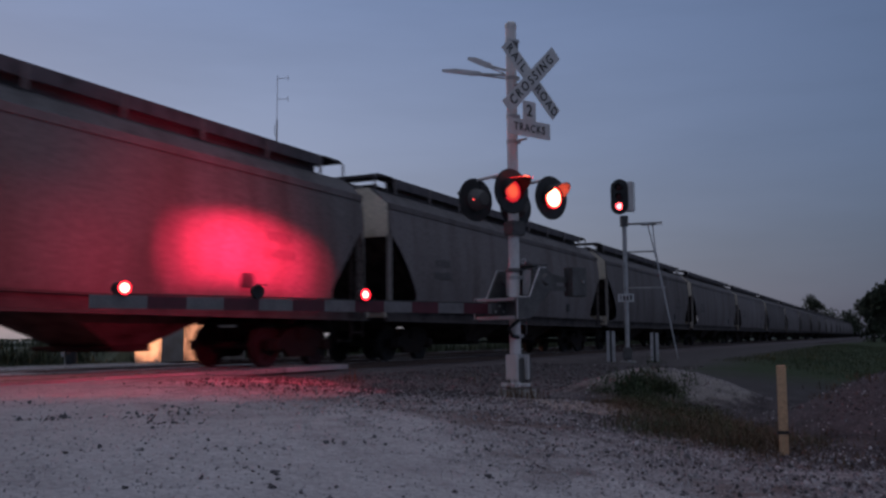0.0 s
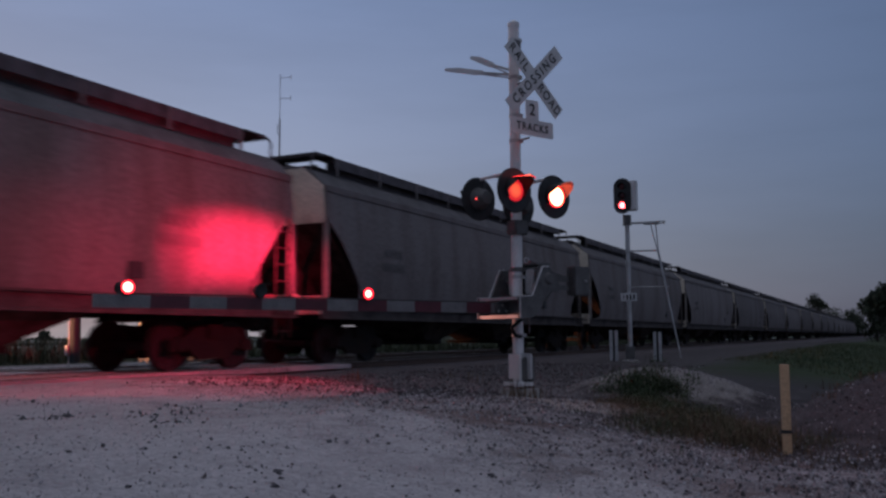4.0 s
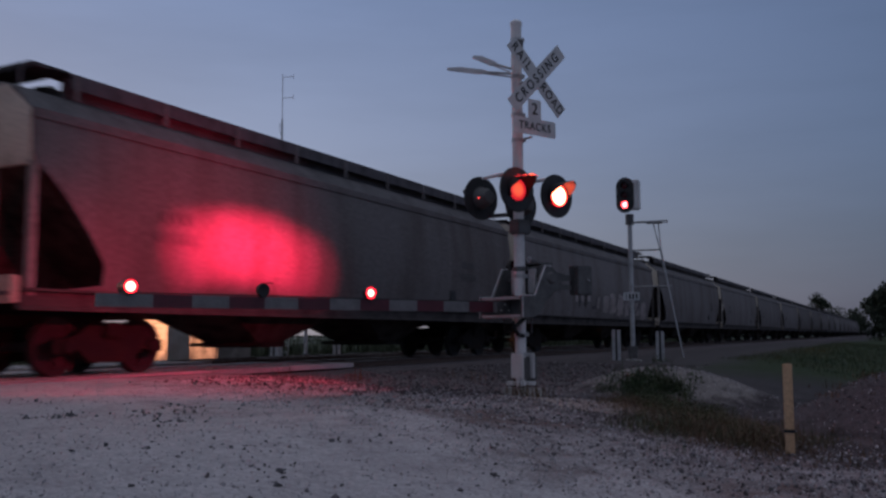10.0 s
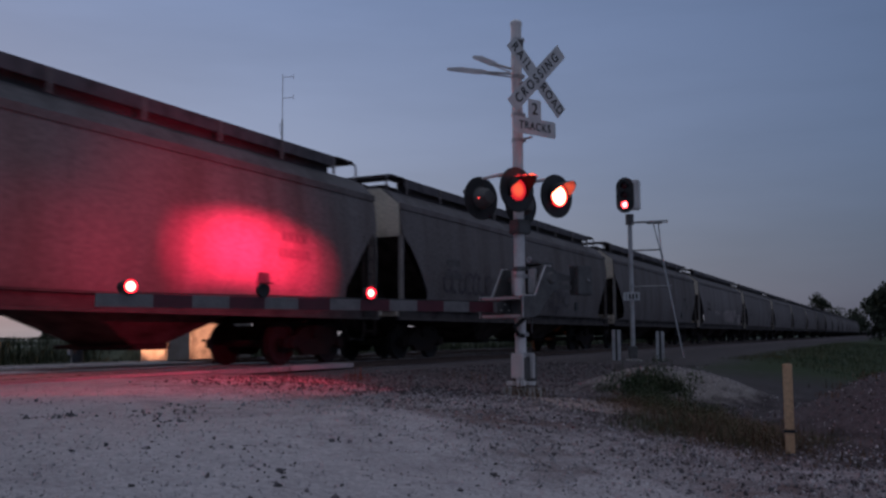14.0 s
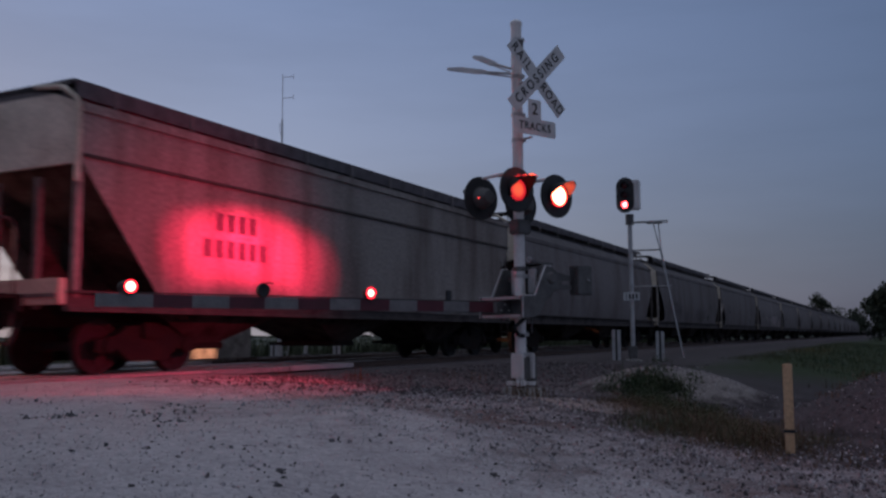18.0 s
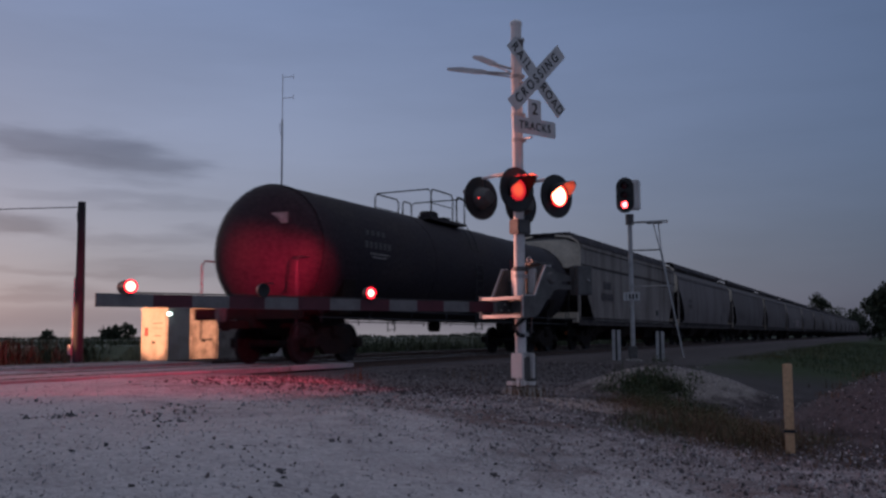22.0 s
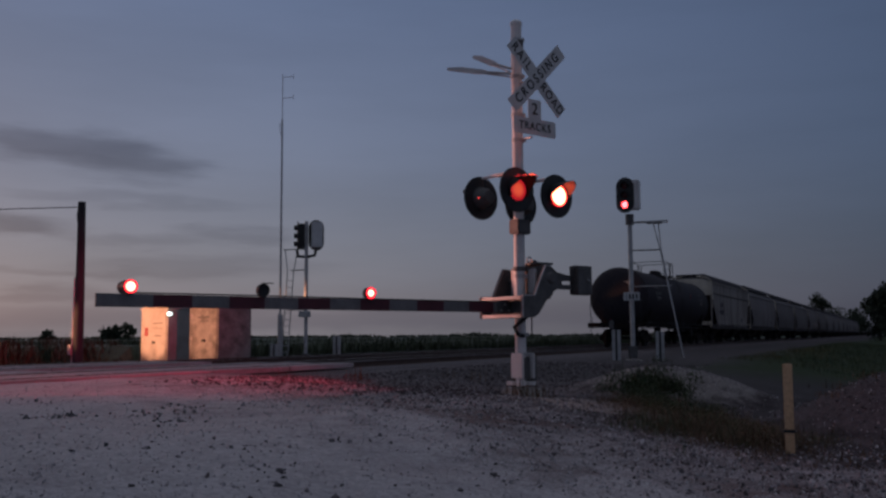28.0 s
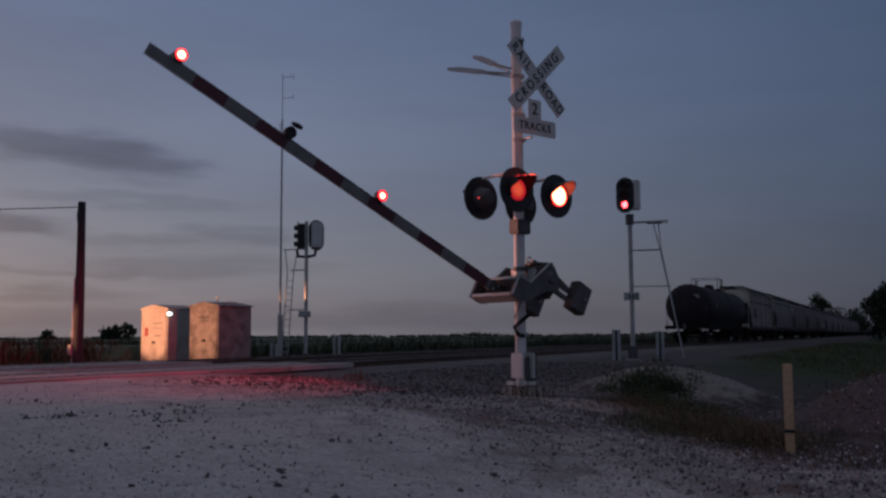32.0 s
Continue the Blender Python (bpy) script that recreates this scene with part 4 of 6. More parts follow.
def sprayed_block(car, y, z, w, h, seed, material, label):
    """One filled letter-like block with a rounded, uneven outline, and a dark line round it."""
    r = random.Random(seed)
    x = lambda zz: 1.36 + 0.17 * math.sin(math.pi * min(1, max(0, (zz - 1.05) / 3.1)) ** 0.8) + 0.012
    rim = []
    n = 22
    for q in range(n):
        a = 2 * math.pi * q / n
        k = (abs(math.cos(a)) ** 7 + abs(math.sin(a)) ** 7) ** (-1 / 7) * r.uniform(0.72, 1.08)
        rim.append((y + w / 2 * k * math.cos(a), z + h / 2 * k * math.sin(a)))
    g = Geo()
    rings = [[(y + (py - y) * f, z + (pz - z) * f) for py, pz in rim] for f in (0.0, 0.35, 0.7, 1.0)]
    v = [(x(b), a, b) for ring in rings for a, b in ring]
    g.add(v, [(i * n + j, i * n + (j + 1) % n, (i + 1) * n + (j + 1) % n, (i + 1) * n + j) for i in range(3) for j in range(n)])
    part("sprayed_fill", g, material, car, label)
    ribbon(car, rim + rim[:2], lambda zz: x(zz) + 0.004, 0.045, MARK, "sprayed_stroke", "faded spray-painted outline")


# big pale letters, a dark scrawl and small letters on three of the wagons
for i, (y, w, h, z) in enumerate(((-3.72, 0.5, 0.52, 2.1), (-3.0, 0.48, 0.5, 2.08), (-2.2, 0.55, 0.35, 2.08), (-0.85, 0.45, 0.55, 1.95), (0.3, 1.0, 0.95, 1.95), (1.35, 1.1, 1.15, 2.0), (2.55, 1.2, 1.05, 1.95), (3.7, 0.9, 0.9, 1.85), (4.55, 1.1, 1.1, 1.98), (5.5, 0.75, 0.85, 1.85), (6.6, 1.2, 1.0, 1.75))):
    sprayed_block(hoppers[3], y, z, w, h, 40 + i, TAG_A, "faded pale spray-painted letter")
sprayed(hoppers[5], -6.6, 7, 0.55, 2.12, TAG_B, 11, "dark spray-painted scrawl")
sprayed(hoppers[5], -2.6, 3, 0.45, 1.72, TAG_B, 12, "dark spray-painted scrawl")
def flank(zz):
    """Just outside the curved side sheet at that height."""
    return 1.36 + 0.17 * math.sin(math.pi * min(1, max(0, (zz - 1.05) / 3.1)) ** 0.8) + 0.014


# round-shouldered letters, one open ring and small loops below them
for ya, yb, top in ((0.55, 1.02, 2.1), (1.08, 1.6, 2.12), (2.05, 2.62, 2.22), (2.66, 3.12, 2.2)):
    r = (yb - ya) / 2
    arch = [(ya, 1.58), (ya + 0.02, top - r)] + [(ya + r - r * math.cos(math.pi * q / 8), top - r + r * math.sin(math.pi * q / 8)) for q in range(1, 8)] + [(yb - 0.02, top - r), (yb, 1.6)]
    ribbon(hoppers[5], arch, flank, 0.075, TAG_B, "sprayed_stroke", "dark spray-painted stroke")
for c, z, r, turn in ((3.55, 1.92, 0.25, 5.2), (2.42, 1.52, 0.13, 5.8), (2.74, 1.50, 0.13, 4.6), (1.85, 1.66, 0.12, 5.0)):
    ribbon(hoppers[5], [(c + r * math.cos(0.6 + turn * q / 14), z + r * math.sin(0.6 + turn * q / 14)) for q in range(15)], flank, 0.065, TAG_B, "sprayed_stroke", "dark spray-painted stroke")
for ya, za, yb, zb in ((-3.36, 1.7, -3.34, 2.3), (-2.6, 1.72, -2.58, 2.28), (-1.7, 1.7, -1.2, 1.78), (4.0, 1.55, 4.6, 2.3), (5.2, 1.6, 5.9, 2.2), (-1.15, 1.72, -1.12, 2.2)):
    ribbon(hoppers[3], [(ya + (yb - ya) * q / 4, za + (zb - za) * q / 4) for q in range(5)], lambda zz: flank(zz) + 0.008, 0.13, TAG_B, "sprayed_stroke", "dark spray-painted shadow stroke")


# ---- crossing signal ----
# local axes: x along the boards to the right as one reads them, -y towards the reader, z up from the mast's foot
FLIP = []          # added discs that turn to imitate the flash: part, place, seconds at which it lights within each second


def flasher(parent, name, x, y, z, face, lit):
    """One lamp head; face -1 looks at the reader, 1 away from him."""
    h = part(name, Geo().lathe([(0.0, 0.012), (0.295, 0.012), (0.305, 0.0), (0.295, -0.012), (0.0, -0.012)], 36, axis='Y'), BLACK, parent, "round black lamp background", pose(x, y, z), smooth=True)
    hs = Geo().lathe([(0.0, -face * 0.2), (0.09, -face * 0.19), (0.14, -face * 0.1), (0.16, -face * 0.012)], 24, axis='Y')
    part("lamp_housing", hs, BLACK if face < 0 else BOXSTEEL, h, "rounded lamp housing", smooth=True)
    hood = Geo()
    n = 20
    v = []
    for i in range(n + 1):
        a = radians(-35 + 250 * i / n)
        d = 0.05 + 0.26 * max(0.0, math.sin(a)) ** 0.8
        for rr in (0.165, 0.172):
            for q in (0.0, d):
                v.append((rr * math.cos(a), face * (0.012 + q), rr * math.sin(a)))
    f = []
    for i in range(n):
        a, b = i * 4, (i + 1) * 4
        f += [(a, b, b + 1, a + 1), (a + 2, a + 3, b + 3, b + 2), (a + 1, b + 1, b + 3, a + 3), (a, a + 2, b + 2, b)]
    f += [(0, 1, 3, 2), (n * 4, n * 4 + 1, n * 4 + 3, n * 4 + 2)]
    part("hood", hood.add(v, f), BLACK, h, "black sheet metal hood", smooth=True)
    lens = Geo().lathe([(0.0, face * 0.035), (0.08, face * 0.03), (0.15, face * 0.016)], 24, axis='Y')
    part("lens", lens, LENS_DIM if face < 0 else LENS_OFF, h, "round red glass lens", smooth=True)
    br = Geo().tube([(0, -face * 0.1, 0.1), (0, -face * 0.1, 0.27)], 0.022, 8)
    part("lamp_bracket", br, BLACK, h)
    if lit is not None:
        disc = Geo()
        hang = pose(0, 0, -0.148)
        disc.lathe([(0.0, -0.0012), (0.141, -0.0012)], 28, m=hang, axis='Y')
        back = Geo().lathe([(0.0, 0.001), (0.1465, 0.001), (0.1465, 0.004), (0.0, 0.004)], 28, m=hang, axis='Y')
        # lit disc added on a hinge; its turning replaces switching the lamp
        d = part("turning_reflector", disc, LIT, h, "added lit disc that turns to imitate the flash", pose(0, -0.05, 0.148))
        part("glow_ring", Geo().lathe([(0.141, -0.0012), (0.150, -0.0012)], 28, m=hang, axis='Y'), GLOW_RING, d, "ring painted in as red lamp glow")
        part("flash_disc_back", back, BLACK, d)
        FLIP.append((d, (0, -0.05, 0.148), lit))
    else:
        part("peep_lens", Geo().lathe([(0, -0.012), (0.014, -0.008), (0.017, 0)], 10, m=pose(-0.13, -face * 0.11, -0.02), axis='Y'), LENS_BACK, h, "tiny lit side lens")
    return h


def crossing_signal():
    s = thing("crossing_signal", "silver railroad crossing mast with crossbuck, red flashers and gate machine", "crossing signal", MAST_M)
    mast = Geo().tube([(0, 0, 0.02), (0, 0, 5.12)], 0.075, 20)
    mo = part("mast", mast, SILVER, s, "silver painted steel tube", smooth=True)
    part("mast_cap", Geo().lathe([(0, 0.04), (0.05, 0.03), (0.082, 0.0), (0.082, -0.05), (0.075, -0.05)], 20, m=pose(0, 0, 5.12)), SILVER, mo, smooth=True)
    for z in (4.86, 4.33, 3.78, 3.42, 1.52, 0.72, 0.45):
        band = Geo()
        band.lathe([(0.075, -0.025), (0.083, -0.025), (0.083, 0.025), (0.075, 0.025)], 18, m=pose(0, 0, z))
        band.box(0.05, -0.06, z, 0.06, 0.05, 0.05)
        part("clamp_band", band, GALV, mo, smooth=True)
    foot = Geo().box(0, 0, 0.06, 0.30, 0.30, 0.05, c=0.01).box(-0.1, -0.04, 0.30, 0.035, 0.24, 0.34, c=0.01).box(0.1, -0.04, 0.30, 0.035, 0.24, 0.34, c=0.01)
    part("mast_base", foot, SILVER, s, "cast junction base with ribs")
    part("base_box", Geo().box(0.10, 0.04, 0.26, 0.26, 0.26, 0.34, c=0.02), BOXSTEEL, s, "grey base junction box")
    part("foundation", Geo().box(0.02, 0, -0.08, 0.42, 0.42, 0.16, c=0.03), CONCRETE, s, "worn concrete footing")
    # crossbuck boards
    Y = -0.32
    for a, y, long in ((-43, Y, 1.28), (44.5, Y - 0.012, 1.33)):
        o = part("crossbuck_board", Geo().box(0, 0, 0, long, 0.006, 0.22, c=0.002), WHITE, s, "white board with black letters", pose(0.08, y, 4.255, 0, -a, 0))
        if a > 0:
            lettering("lettering", "CROSSING", 0.185, INK, o, pose(0, -0.006, 0, 90, 0, 0), 1.45, 0.92)
        else:
            lettering("lettering", "RAIL", 0.185, INK, o, pose(-0.38, -0.006, 0, 90, 0, 0), 1.35, 0.9)
            lettering("lettering", "ROAD", 0.185, INK, o, pose(0.38, -0.006, 0, 90, 0, 0), 1.2, 0.9)
    arm = Geo().tube([(0, 0.0, 4.22), (0, -0.29, 4.22)], 0.02, 6).tube([(0, 0, 3.66), (0, -0.29, 3.66)], 0.016, 6).tube([(0, 0, 3.42), (0, -0.29, 3.42)], 0.016, 6)
    part("sign_bracket", arm, GALV, s)
    sg = Geo()
    sg.prism([(-0.34, 3.44), (0.40, 3.44), (0.42, 3.46), (0.42, 3.65), (0.40, 3.67), (-0.34, 3.67), (-0.36, 3.65), (-0.36, 3.46)], Y - 0.006, Y, 'Y')
    sg.prism([(-0.09, 3.66), (0.15, 3.66), (0.15, 3.92), (0.13, 3.94), (-0.07, 3.94), (-0.09, 3.92)], Y - 0.006, Y, 'Y')
    ts = part("track_count_sign", sg, WHITE, s, "white sign reading 2 tracks")
    lettering("lettering", "2", 0.23, INK, ts, pose(0.03, Y - 0.009, 3.80, 90, 0, 0))
    lettering("lettering", "TRACKS", 0.155, INK, ts, pose(0.03, Y - 0.009, 3.555, 90, 0, 0), 1.2, 0.9)
    # boards of the sign for the other road, seen on edge
    back = MAST_M.inverted()
    for p, q, w in (((8.02, 11.30, 4.20), (7.17, 11.03, 4.32), 0.085), ((8.02, 11.30, 4.27), (7.42, 11.36, 4.55), 0.10)):
        p, q = back @ Vector(p), back @ Vector(q)
        d = q - p
        n = d.length
        m = Matrix.Translation(p) @ d.to_track_quat('X', 'Z').to_matrix().to_4x4()
        sb = part("side_blade", Geo().prism([(n * 0.40, -w * 0.32), (n * 0.52, -w * 0.52), (n, -w * 0.30), (n * 1.01, w * 0.12), (n * 0.80, w * 0.42), (n * 0.40, w * 0.25)], -0.012, 0.012, 'Y', m), WHITE, s, "weathered sign board seen on edge")
        part("blade_bracket", Geo().tube([m @ Vector((0, 0, 0)), m @ Vector((n * 0.45, 0, -w * 0.1))], 0.018, 6).tube([m @ Vector((0, 0.02, -0.05)), m @ Vector((n * 0.50, 0.01, -w * 0.3))], 0.012, 6), GALV, sb)
    # upper tube bracket
    part("top_bracket", Geo().box(0, -0.07, 4.72, 0.11, 0.05, 0.26, c=0.008), BOXSTEEL, mo)
    # flasher arm and heads
    ca = Geo().tube([(-0.39, 0, 2.89), (0.39, 0, 2.89)], 0.026, 8)
    ca.tube([(-0.38, -0.30, 2.89), (-0.38, 0.30, 2.89)], 0.024, 8).tube([(0.38, -0.30, 2.89), (0.38, 0.30, 2.89)], 0.024, 8)
    ca.lathe([(0.076, -0.05), (0.092, -0.05), (0.092, 0.05), (0.076, 0.05)], 16, m=pose(0, 0, 2.89))
    part("flasher_arm", ca, SILVER, s, "tubular cross arm")
    flasher(s, "flasher_head", 0.37, -0.37, 2.62, -1, -0.05)
    flasher(s, "flasher_head", -0.38, -0.39, 2.64, -1, 0.45)
    flasher(s, "flasher_head", -0.37, 0.37, 2.62, 1, None)
    flasher(s, "flasher_head", 0.38, 0.37, 2.58, 1, None)
    part("junction_box", Geo().box(0, -0.02, 2.20, 0.24, 0.2, 0.2, c=0.015), BOXSTEEL, s, "dark junction box")
    # gate machine behind the mast, between the two side arms
    mb = Geo()
    mb.prism([(0.10, 1.24), (0.15, 1.20), (0.30, 1.20), (0.37, 1.28), (0.40, 1.50), (0.34, 1.66), (0.24, 1.69), (0.10, 1.64)], -0.27, 0.29, 'Y')
    gm = part("gate_machine", mb, BOXSTEEL, s, "grey cast gate machine housing")
    # paler than the housing: the lit front face is put into these plates
    part("front_plate", Geo().box(0.088, -0.16, 1.45, 0.03, 0.17, 0.34, c=0.012).box(0.088, 0.17, 1.45, 0.03, 0.19, 0.34, c=0.012), GALV, gm, "pale front plates with the lit machine face in their colour")
    part("cover_rim", Geo().box(0.27, 0.01, 1.694, 0.30, 0.50, 0.03, c=0.008).box(0.19, -0.08, 1.72, 0.07, 0.07, 0.05, c=0.01), BOXSTEEL, gm)
    part("lifting_eye", Geo().lathe([(0.03, -0.008), (0.046, -0.008), (0.046, 0.008), (0.03, 0.008), (0.03, -0.008)], 14, m=pose(0.18, 0.0, 1.755), axis='Y'), GALV, gm, "small steel lifting eye")
    for z in (1.22, 1.62):
        part("mast_clamp", Geo().lathe([(0.078, -0.03), (0.092, -0.03), (0.092, 0.03), (0.078, 0.03)], 18, m=pose(0, 0, z)).box(0.075, 0, z, 0.06, 0.20, 0.05), BOXSTEEL, gm, "bolted mast clamp", smooth=True)
    cd = Geo().tube([(0.1, -0.05, 0.98), (-0.08, -0.1, 0.9), (-0.2, -0.1, 0.82), (-0.12, -0.08, 0.72), (0.0, -0.06, 0.70)], 0.028, 8)
    part("flexible_conduit", cd, RUBBER, s, "bent black conduit", smooth=True)
    return s


crossing_signal()

# gate arm: turns about the machine's shaft
PIVOT = Vector((0.185, 0.0, 1.481))
LOW = -0.393
ARM_Y = 0.036
ARM_M = MAST_M @ Matrix.Translation(PIVOT)


def gate_arm():
    g = thing("gate_arm", "lowered red and white striped crossing gate arm with red lamps", "crossing gate", ARM_M)
    k = 0.4194
    x0, x1 = -0.44, -5.84
    # stripes, from the machine to the tip
    cuts = [-0.103 - (12.3 - n) * k for n in range(11, -2, -1)]
    cuts[-1] = x1
    prev = x0
    for j, c in enumerate(cuts):
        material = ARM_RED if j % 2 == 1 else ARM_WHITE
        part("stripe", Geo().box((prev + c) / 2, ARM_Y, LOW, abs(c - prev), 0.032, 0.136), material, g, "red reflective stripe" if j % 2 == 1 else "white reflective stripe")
        prev = c
    # cross channel that holds the arm, between the two side arms
    for z, name in ((-0.272, "upper_flange"), (-0.515, "lower_flange")):
        part(name, Geo().box(-0.43, 0.01, z, 0.20, 0.80, 0.045, c=0.006), GALV, g, "galvanised channel flange")
    part("channel_web", Geo().box(-0.345, 0.01, -0.393, 0.02, 0.78, 0.20), BOXSTEEL, g)
    part("arm_clamp", Geo().box(-0.47, ARM_Y - 0.03, LOW, 0.22, 0.03, 0.16, c=0.005).box(-0.47, ARM_Y + 0.035, LOW, 0.22, 0.03, 0.16, c=0.005), BOXSTEEL, g, "bolted clamp plates")
    for i in range(3):
        part("bolt", Geo().lathe([(0.0, -0.016), (0.016, -0.012), (0.016, 0.0)], 8, m=pose(-0.54 + i * 0.07, ARM_Y - 0.045, LOW + (0.04 if i % 2 else -0.04)), axis='Y'), GALV, g)
    # side arms and counterweights
    for y in (-0.41, 0.43):
        sa = Geo().prism([(-0.53, -0.25), (-0.53, -0.535), (-0.33, -0.535), (-0.24, -0.49), (-0.09, -0.30), (0.02, -0.19), (0.11, -0.15), (0.11, 0.08), (-0.01, 0.16), (-0.11, 0.16), (-0.31, -0.24)], y - 0.022, y + 0.022, 'Y')
        sa.prism([(0.11, -0.15), (0.38, -0.15), (0.38, -0.085), (0.20, -0.085), (0.19, -0.06), (0.20, -0.035), (0.38, -0.035), (0.38, 0.035), (0.11, 0.08)], y - 0.022, y + 0.022, 'Y')
        arm = part("side_arm", sa, BOXSTEEL, g, "cast steel side arm")
        t = -1 if y < 0 else 1
        part("arm_rib", Geo().tube([(-0.53, y + t * 0.02, -0.25), (-0.31, y + t * 0.02, -0.24), (-0.11, y + t * 0.02, 0.16), (-0.01, y + t * 0.02, 0.16)], 0.014, 6).tube([(-0.525, y + t * 0.02, -0.25), (-0.525, y + t * 0.02, -0.535)], 0.012, 6), GALV, arm, "raised pale rib along the edge")
        part("shaft_hub", Geo().lathe([(0.0, t * 0.05), (0.06, t * 0.05), (0.085, t * 0.02), (0.085, 0.0)], 16, m=pose(0, y, 0), axis='Y'), BOXSTEEL, arm, smooth=True)
        cw = part("counterweight", Geo().box(0.555, y + t * 0.03, -0.02, 0.29, 0.05, 0.41, c=0.012).box(0.555, y - t * 0.03, -0.02, 0.285, 0.05, 0.40, c=0.012).box(0.555, y + t * 0.09, -0.02, 0.285, 0.05, 0.40, c=0.012), BOXSTEEL, g, "stack of dark grey counterweights")
        part("weight_bolt", Geo().tube([(0.60, y - t * 0.09, -0.02), (0.60, y + t * 0.15, -0.02)], 0.014, 6).tube([(0.62, y, -0.04), (0.68, y, -0.04)], 0.012, 6), GALV, cw)
    part("shaft", Geo().tube([(0.0, -0.41, 0.0), (0.0, 0.43, 0.0)], 0.05, 12), BOXSTEEL, g)
    part("stop_rod", Geo().tube([(-0.25, -0.30, -0.4), (-0.25, -0.30, -0.74)], 0.010, 6), BOXSTEEL, g, "thin hanging rod")
    cable = Geo().tube([(-0.72, ARM_Y, LOW + 0.075), (-2.6, ARM_Y, LOW + 0.075), (-4.02, ARM_Y, LOW + 0.082), (-5.5, ARM_Y, LOW + 0.08)], 0.008, 5)
    part("lamp_cable", cable, RUBBER, g, "thin black cable")
    for x, lit in ((-5.51, None), (-4.024, 0.35), (-2.621, -0.15)):
        zl = LOW + 0.142
        b = part("gate_lamp", Geo().lathe([(0.0, 0.04), (0.05, 0.036), (0.068, 0.02), (0.072, 0.0), (0.072, -0.05), (0.0, -0.05)], 20, m=pose(x, ARM_Y + 0.01, zl), axis='Y').box(x, ARM_Y, LOW + 0.074, 0.06, 0.07, 0.03), BLACK, g, "small round gate lamp", smooth=True)
        hang = pose(0, 0, -0.07)
        top = (x, ARM_Y - 0.055, zl + 0.07)
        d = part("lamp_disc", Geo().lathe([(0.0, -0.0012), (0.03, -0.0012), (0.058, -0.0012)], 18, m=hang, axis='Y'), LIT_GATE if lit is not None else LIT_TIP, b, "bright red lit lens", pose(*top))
        part("glow_ring", Geo().lathe([(0.058, -0.0012), (0.0715, -0.0012)], 18, m=hang, axis='Y'), GLOW_RING, d, "ring painted in as red lamp glow")
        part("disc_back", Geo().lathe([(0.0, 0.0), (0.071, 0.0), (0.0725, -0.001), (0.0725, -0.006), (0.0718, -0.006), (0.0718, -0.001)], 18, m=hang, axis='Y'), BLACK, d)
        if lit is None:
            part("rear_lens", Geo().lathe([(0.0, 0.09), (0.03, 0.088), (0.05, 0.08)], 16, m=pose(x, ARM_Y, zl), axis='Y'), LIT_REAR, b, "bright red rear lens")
            # tube added only to narrow the light of the rear lens
            part("spill_tube", Geo().lathe([(0.066, 0.03), (0.066, 0.17), (0.070, 0.17), (0.070, 0.03)], 18, m=pose(x, ARM_Y, zl), axis='Y'), BLACK, b, "added black tube that limits the rear light")
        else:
            # this disc too is turned edge-on in place of going dark
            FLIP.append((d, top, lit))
    return g


GATE = gate_arm()


# ---- railway signals ----
def signal_head(parent, m, lit, nlens=3, case=None, shift=0.0):
    o = Geo()
    w, hh = 0.30, 0.60
    poly = [(w * math.cos(a), hh - w + w * math.sin(a)) for a in [math.pi * i / 10 for i in range(11)]] + [(w * math.cos(a), -hh + w + w * math.sin(a)) for a in [math.pi + math.pi * i / 10 for i in range(11)]]
    o.prism(poly, -0.012, 0.012, 'Y')
    b = part("signal_head", o, BLACK, parent, "black oval signal background", m)
    part("head_case", Geo().box(shift, 0.16, 0, 0.42, 0.28, 1.0, c=0.03), case or SILVER, b, "case behind the lamps")
    for i in range(nlens):
        z = 0.32 - 0.32 * i
        hood, v, f, n = Geo(), [], [], 14
        for j in range(n + 1):
            a = radians(-30 + 240 * j / n)
            for r in (0.115, 0.122):
                for q in (0, 0.13):
                    v.append((r * math.cos(a), -0.012 - q, z + r * math.sin(a)))
        for j in range(n):
            a, c = j * 4, j * 4 + 4
            f += [(a, c, c + 1, a + 1), (a + 2, a + 3, c + 3, c + 2), (a + 1, c + 1, c + 3, a + 3)]
        part("hood", hood.add(v, f), BLACK, b)
        part("lens", Geo().lathe([(0, -0.04), (0.06, -0.035), (0.105, -0.014)], 18, m=pose(0, 0, z), axis='Y'), LIT_SIGNAL if i == lit else LENS_OFF, b, "lit red lens" if i == lit else "dark lens")
    return b


def marker_post(x, y, h=1.0, turn=0):
    p = thing("marker_post", "short pale post beside the signal mast", "post", pose(x, y, height(x, y) - 0.05, 0, 0, turn), group="posts at the signals")
    part("post_shaft", Geo().box(-0.03, 0, h / 2, 0.10, 0.10, h, c=0.01), GALV, p, "pale weathered post")
    part("post_side", Geo().box(0.14, 0.03, h / 2, 0.10, 0.12, h * 0.98, c=0.01), GALV, p, "grey cable riser")
    part("post_gap", Geo().box(0.055, 0.05, h / 2, 0.07, 0.06, h * 0.96), BLACK, p, "dark slot between the plates")


